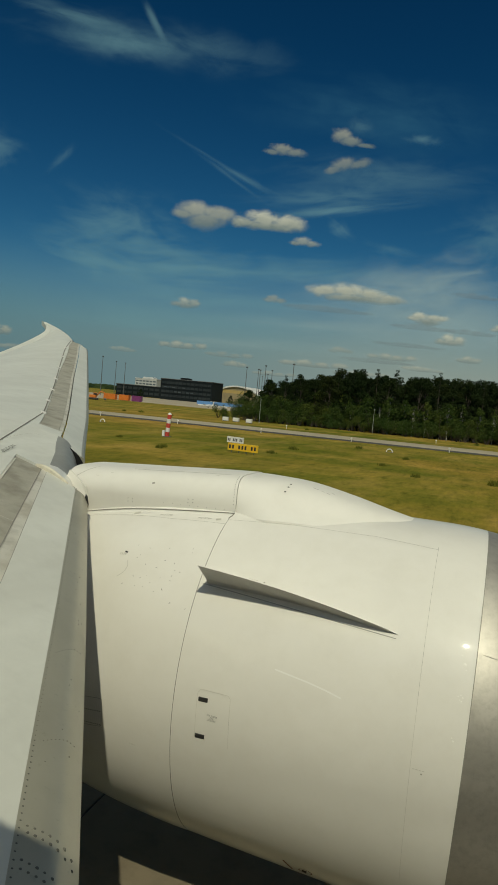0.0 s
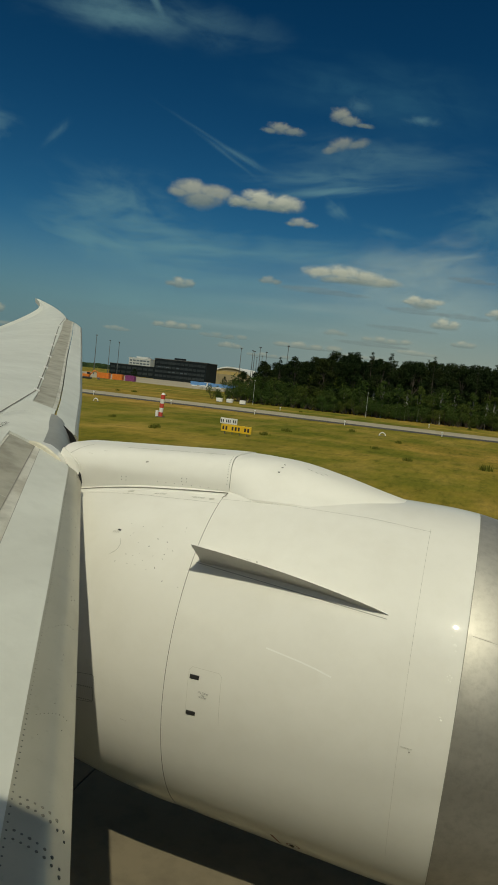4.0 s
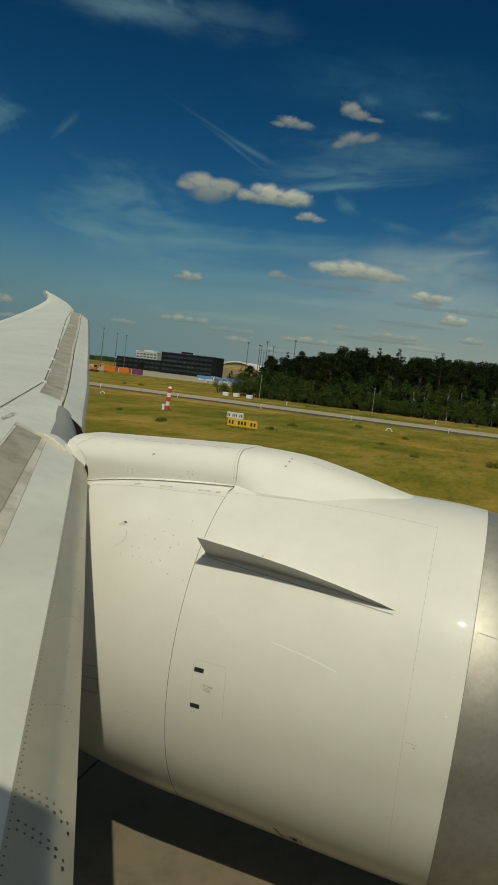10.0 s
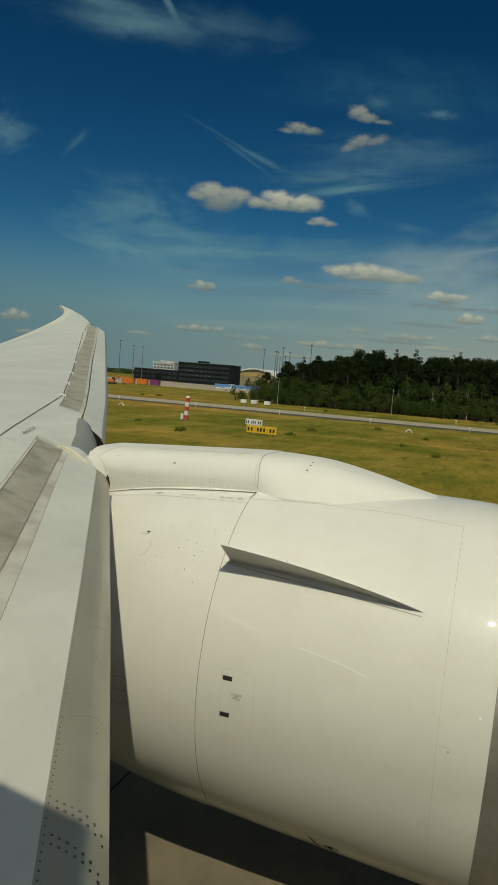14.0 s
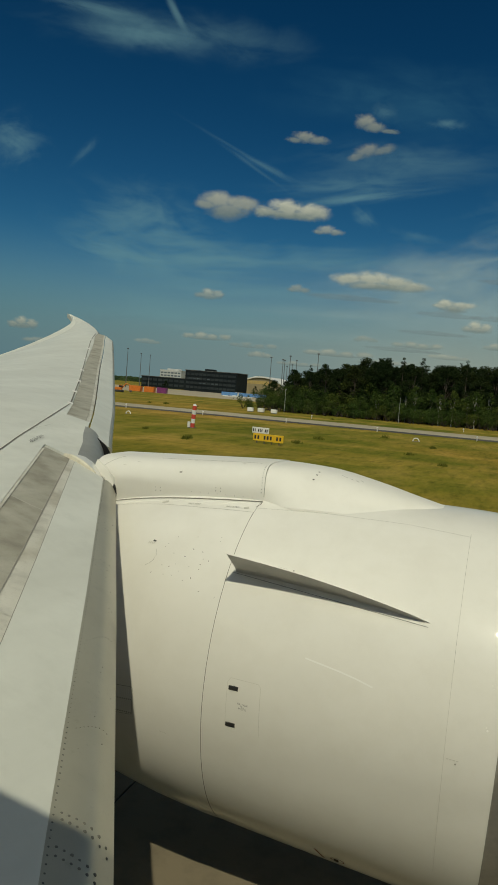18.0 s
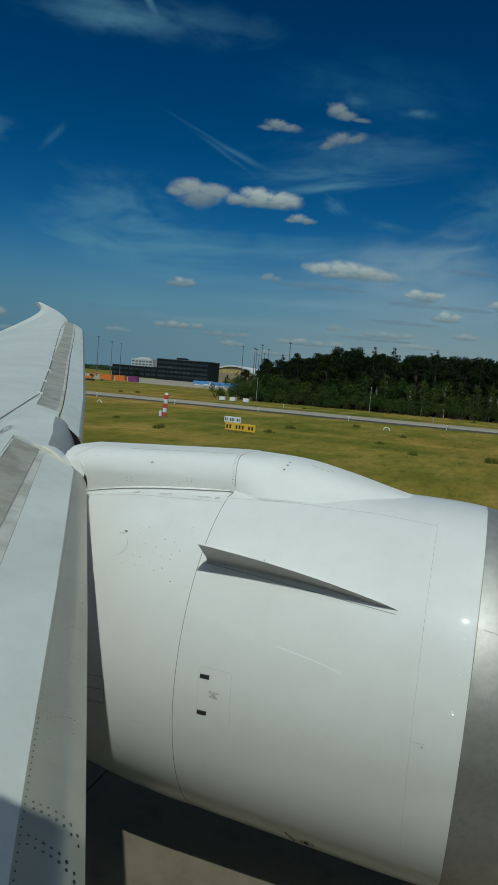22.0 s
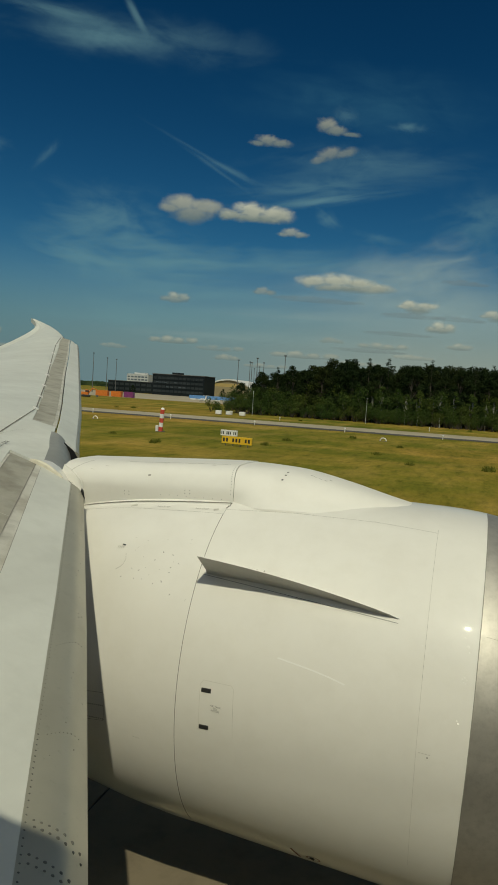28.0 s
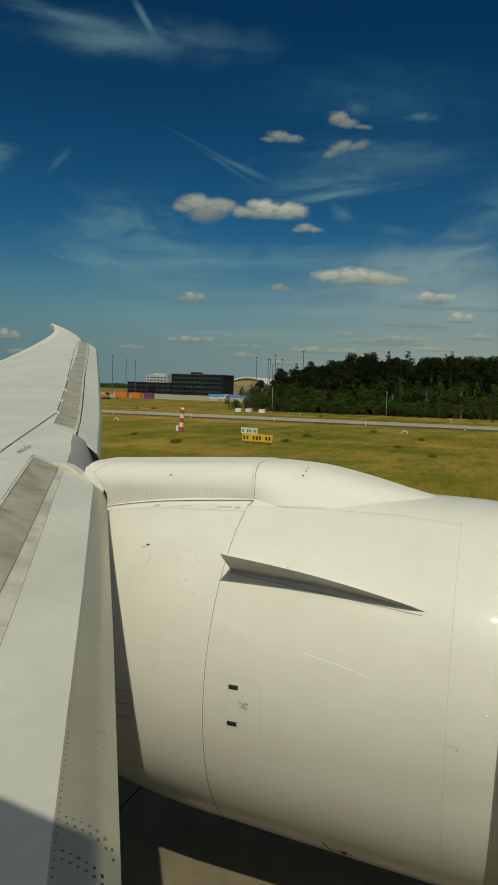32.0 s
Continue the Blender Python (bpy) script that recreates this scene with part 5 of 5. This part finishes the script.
def low_block():
    e = thing("terminal_annex", "low dark annex building beside the offices", "building", pose(-287.5, 560, 0))
    part("wall", box(-21.6, 21.6, 0, 16, 0, 9.5, 0.2), dark_facade, e)
    windows_on(e, -21, 21, 0, 1.0, 9.0, 8, 2, window_dark, 0.8)
    part("roof_edge", box(-21.9, 21.9, -0.3, 16.3, 9.5, 10.0), steel_pole, e)


low_block()


def arched_hangar():
    e = thing("hangar", "large hangar with white arched roof and yellow front", "hangar", pose(-225, 645, 0))
    n = 20
    arc = [(-25.5 + 51 * i / n, 7.5 + 9.5 * math.sin(math.pi * i / n) ** 0.8) for i in range(n + 1)]
    rows = [[Vector((x, y, z)) for x, z in arc] + [Vector((x, y, z + 1.3)) for x, z in reversed(arc)] for y in (-1.5, 50)]
    part("roof", capped(rows), roof_white, e, "white arched roof")
    bm = bmesh.new()
    front = [bm.verts.new((x, 0, 0)) for x in (25.5, -25.5)] + [bm.verts.new((x, 0, z)) for x, z in arc]
    bm.faces.new(front)
    part("front_wall", bm, hangar_tan, e)
    for k in range(8):
        x0 = -16 + 4 * k
        part("door_panel", box(x0 + 0.15, x0 + 3.85, -0.4, -0.05, 0, 10.5), hangar_tan, e)
        part("yellow_panel", box(x0 + 0.15, x0 + 3.85, -0.4, -0.05, 10.6, 13.6), hangar_yellow, e)


arched_hangar()


def light_mast():
    e = thing("light_mast", "tall thin floodlight mast beside the apron", "light mast", None, "apron light masts")
    part("pole", rod([(0, 0, 0), (0, 0, 12), (0, 0, 25)], [0.30, 0.22, 0.14], 8), steel_pole, e)
    part("cross_arm", box(-0.6, 0.6, -0.12, 0.12, 24.8, 25.0), steel_pole, e)
    for x in (-0.4, 0.0, 0.4):
        part("floodlight", box(x - 0.16, x + 0.16, -0.3, 0.1, 25.0, 25.35, 0.04), steel_pole, e)
    return e


mast = light_mast()
spots = [(-233, 402), (-258, 465), (-259, 481), (-135, 402), (-133, 419), (-134, 426), (-163, 525), (-114, 372), (-147, 486), (-125, 422), (-89, 337)]
mast.matrix_basis = pose(*spots[0], 0)
for x, y in spots[1:]:
    copy_thing(mast, pose(x, y, 0))


# ---- things on the field ----
def small_jet():
    e = thing("business_jet", "small white business jet parked on the apron", "airplane", pose(-120.5, 309, 0.01, 0, 0, 0) @ Matrix.Diagonal((0.66, 0.66, 0.66, 1)))
    prof = [(-6.5, 0.1), (-6, 0.4), (-4.5, 0.75), (-2, 0.9), (2, 0.9), (5, 0.6), (7, 0.25), (7.8, 0.05)]
    part("fuselage", capped([[Vector((r * math.cos(a * 0.5236), y, 1.8 + r * math.sin(a * 0.5236))) for a in range(12)] for y, r in prof]), white_plastic, e, smooth=True)
    for s in (-1, 1):
        part("wing", capped([[Vector((s * x, y0, z)), Vector((s * x, y1, z)), Vector((s * x, y1, z + t)), Vector((s * x, y0, z + t))] for x, y0, y1, z, t in ((0.6, -0.8, 2.0, 1.2, 0.22), (7.2, 1.2, 2.0, 1.7, 0.1))]), white_plastic, e)
        part("engine", capped([[Vector((s * 1.45 + r * math.cos(a * 0.6283), y, 2.2 + r * math.sin(a * 0.6283))) for a in range(10)] for y, r in ((3.0, 0.42), (3.6, 0.5), (5.2, 0.36))]), white_plastic, e, smooth=True)
        part("landing_gear", rod([(s * 1.4, 1.2, 0), (s * 1.4, 1.2, 1.3)], 0.14, 8), sign_black, e)
    part("tail_fin", capped([[Vector((-0.1, y0, z)), Vector((0.1, y0, z)), Vector((0.1, y1, z)), Vector((-0.1, y1, z))] for y0, y1, z in ((4.6, 7.4, 2.2), (6.6, 8.2, 4.8))]), white_plastic, e)
    part("tailplane", box(-2.5, 2.5, 6.9, 8.1, 4.7, 4.85), white_plastic, e)
    part("nose_gear", rod([(0, -4.8, 0), (0, -4.8, 1.2)], 0.12, 8), sign_black, e)


small_jet()


def barrier():
    e = thing("barrier", "long blue site barrier with a white foot", "barrier", pose(-134, 380, 0))
    for k in range(9):
        part("panel", box(-22.5 + 5 * k + 0.05, -17.6 + 5 * k, -0.15, 0.15, 0.7, 2.6), blue_paint, e)
        part("foot_block", box(-21.6 + 5 * k, -18.6 + 5 * k, -0.35, 0.35, 0, 0.68, 0.05), white_plastic, e)


barrier()


def excavator():
    e = thing("excavator", "orange tracked excavator with its arm bent", "excavator", pose(-150, 254, 0, 0, 0, 12))
    for s in (-0.9, 0.9):
        part("track", box(-1.7, 1.7, s - 0.28, s + 0.28, 0, 0.8, 0.25), sign_black, e)
    part("upper_body", box(-1.7, 0.9, -1.1, 1.1, 0.85, 2.0, 0.1), orange_paint, e)
    part("cab", box(0.0, 1.2, -1.05, 0.05, 1.0, 2.9, 0.1), orange_paint, e)
    part("cab_window", box(0.1, 1.23, -1.08, 0.08, 1.9, 2.7), window_dark, e)
    part("boom", rod([(0.9, 0.4, 1.6), (2.6, 0.4, 3.6), (4.2, 0.4, 3.2)], [0.26, 0.24, 0.18], 6), orange_paint, e)
    part("stick", rod([(4.2, 0.4, 3.3), (4.7, 0.4, 1.0)], [0.18, 0.14], 6), orange_paint, e)
    part("bucket", box(4.2, 5.1, 0.0, 0.8, 0.15, 0.95, 0.12), steel_pole, e)


excavator()


def container(x, y, mat, label, ln=6.0):
    e = thing("container", label, "container", pose(x, y, 0.0, 0, 0, 4), "site containers")
    part("body", box(-ln / 2, ln / 2, -1.2, 1.2, 0.1, 2.7, 0.04), mat, e)
    for k in range(int(ln / 0.5)):
        xx = -ln / 2 + 0.3 + 0.5 * k
        part("rib", box(xx - 0.07, xx + 0.07, -1.25, -1.19, 0.25, 2.55), mat, e)
    for s in (-1, 1):
        part("skid", box(s * ln / 3 - 0.15, s * ln / 3 + 0.15, -1.1, 1.1, 0, 0.1), steel_pole, e)


container(-166, 296, orange_paint, "orange steel site container with ribbed side", 6.0)
container(-159, 297, orange_paint, "orange steel site container with ribbed side", 5.0)
container(-153, 298, purple_paint, "purple steel site container with ribbed side", 4.6)


def marker_post():
    e = thing("marker_post", "red and white striped marker post in the grass", "marker post", pose(-37, 81, 0))
    for k in range(5):
        part("band", rod([(0.03 * k, 0, 0.55 * k + 0.05), (0.03 * k + 0.03, 0, 0.55 * k + 0.6)], [0.26, 0.27], 12), red_plastic if k % 2 == 0 else white_plastic, e)
    part("cap", rod([(0.15, 0, 2.8), (0.16, 0, 2.95), (0.16, 0, 3.05)], [0.27, 0.2, 0.06], 12), white_plastic, e)
    part("foot_box", box(-0.62, -0.3, -0.2, 0.2, 0, 0.75, 0.03), white_plastic, e)
    part("base_plate", box(-0.45, 0.45, -0.4, 0.4, 0, 0.06), steel_pole, e)


marker_post()


def field_sign(x, y, w, h, mat, label):
    e = thing("taxi_sign", label, "sign", pose(x, y, 0, 0, 0, -8), "taxi signs")
    part("board", box(-w / 2, w / 2, -0.12, 0.12, 0.25, 0.25 + h, 0.03), mat, e)
    for k in range(4):
        px = -w / 2 + w * (k + 0.5) / 4
        part("leg", box(px - 0.04, px + 0.04, -0.04, 0.04, 0, 0.25), steel_pole, e)
    for k in range(9):
        if k in (2, 6):
            continue
        px = -w * 0.42 + w * 0.84 * k / 8
        part("letter_bar", box(px - w * 0.03, px + w * 0.03, -0.13, -0.125, 0.25 + h * 0.25, 0.25 + h * 0.75), sign_black, e)


field_sign(-22.5, 68, 3.4, 0.75, sign_yellow, "yellow taxi guidance sign with black lettering")
field_sign(-27.5, 80, 2.2, 0.7, white_plastic, "pale taxi guidance sign with dark lettering")


def edge_marker():
    e = thing("edge_marker", "small white marker beside the taxiway", "marker", None, "taxiway edge markers")
    part("stake", rod([(0, 0, 0), (0, 0, 0.55)], 0.06, 8), white_plastic, e)
    part("head", rod([(0, 0, 0.5), (0, 0, 0.62), (0, 0, 0.8)], [0.1, 0.17, 0.1], 10), white_plastic, e)
    return e


em = edge_marker()
em.matrix_basis = pose(-100, 118, 0)
for x in (-84, -68, -52, -36, -20, -4, 12):
    copy_thing(em, pose(x, 118, 0))
copy_thing(em, pose(-40, 150, 0))
copy_thing(em, pose(-8, 152, 0))


def white_box(x, y, turn):
    e = thing("equipment_box", "low white equipment box on the grass", "box", pose(x, y, 0, 0, 0, turn), "white boxes in the grass")
    part("housing", box(-0.7, 0.7, -0.5, 0.5, 0.12, 1.0, 0.06), white_plastic, e)
    part("plinth", box(-0.6, 0.6, -0.42, 0.42, 0, 0.12), steel_pole, e)


for x, y, a in ((-58, 160, 5), (-55.5, 160.5, -8), (-52, 160, 3)):
    white_box(x, y, a)


def hoop(x, y, turn):
    e = thing("hoop_marker", "white half-ring marker standing in the dry grass", "marker", pose(x, y, 0, 0, 0, turn), "hoop markers")
    part("hoop", rod([(0.42 * math.cos(a), 0, 0.42 * math.sin(a) + 0.05) for a in spread(0.0, math.pi, 14)], 0.07, 8), white_plastic, e, smooth=True)
    part("footing", box(-0.55, 0.55, -0.12, 0.12, 0, 0.05, 0.01), steel_pole, e)


for x, y, a in ((-11.4, 99.7, 8), (-56.0, 98.0, -6)):
    hoop(x, y, a)


def pole(x, y, h):
    e = thing("lamp_post", "slim pale post before the wood", "post", pose(x, y, 0), "posts before the wood")
    part("shaft", rod([(0, 0, 0), (0, 0, h)], [0.045, 0.03], 8), pale_facade, e)
    part("head", box(-0.12, 0.12, -0.08, 0.08, h, h + 0.14, 0.03), pale_facade, e)


for x, y, h in ((-52, 168, 6), (-24, 170, 6)):
    pole(x, y, h)


# ---- concrete slabs of the runway, laid on its dark bed ----
SLAB = 6.1
slab_bm = box(-SLAB / 2 + 0.014, SLAB / 2 - 0.014, -SLAB / 2 + 0.014, SLAB / 2 - 0.014, 0.0, 0.026, 0.006)
slab_mesh = bpy.data.meshes.new("slab")
slab_bm.to_mesh(slab_mesh)
slab_bm.free()
slab_mesh.materials.append(concrete)
for i in range(-14, 14):
    for j in range(-5, 5):
        ob = new("slab", slab_mesh)
        ob.parent = runway
        ob.matrix_basis = pose(-1.2 + i * SLAB, -3.2 + j * SLAB, 0.0045)
bm = bmesh.new()
for i in list(range(-60, -14)) + list(range(14, 60)):
    box(-1.2 + i * SLAB - SLAB / 2 + 0.02, -1.2 + i * SLAB + SLAB / 2 - 0.02, -33.6, 26.9, 0.005, 0.03, 0, bm)
tagged(part("slab_rows", bm, concrete, runway), kind="stuff")


# ---- landing gear that carries the aircraft, hidden behind the wing ----
def gear(name, x, y, top, r, gap):
    leg = part(name, rod([(x, y, top), (x, y, r)], 0.16, 10), bare_metal, airplane)
    for s in (-1, 1):
        part("wheel", capped([[Vector((x + q * math.cos(a * 0.2618), y + s * (gap + w), 0.03 + r + q * math.sin(a * 0.2618))) for a in range(24)] for w, q in ((-0.18, r * 0.8), (-0.14, r), (0.14, r), (0.18, r * 0.8))]), sign_black, leg)


gear("main_gear", -9.2, 2.2, 3.2, 0.66, 0.55)
gear("main_gear", -9.2, -7.4, 3.2, 0.66, 0.55)
gear("nose_gear", 15.5, -2.59, 2.4, 0.5, 0.3)


# ---- tufts of taller grass on the field ----
def tufts():
    rng = np.random.default_rng(9)
    vs, fs = [], []
    for _ in range(30):
        y = 62 + 112 * rng.random() ** 1.2
        if 112 < y < 150:
            continue
        x = rng.uniform(-0.85, 0.25) * y
        big = rng.uniform(0.5, 1.2)
        for _ in range(130):
            a = rng.uniform(0, 6.283)
            px, py = x + rng.normal() * 0.26 * big, y + rng.normal() * 0.3 * big
            h, w = rng.uniform(0.15, 0.55) * big, 0.03 + 0.03 * big
            i = len(vs)
            vs += [(px - w * math.cos(a), py - w * math.sin(a), -0.02), (px + w * math.cos(a), py + w * math.sin(a), -0.02), (px + rng.normal() * 0.1, py + rng.normal() * 0.1, h)]
            fs.append((i, i + 1, i + 2))
    ob = new("grass", leaf_mesh("grass", (vs, fs), leaf_grass))
    tagged(ob, "scattered clumps of taller green weeds in the dry grass", "grass", kind="stuff")


tufts()
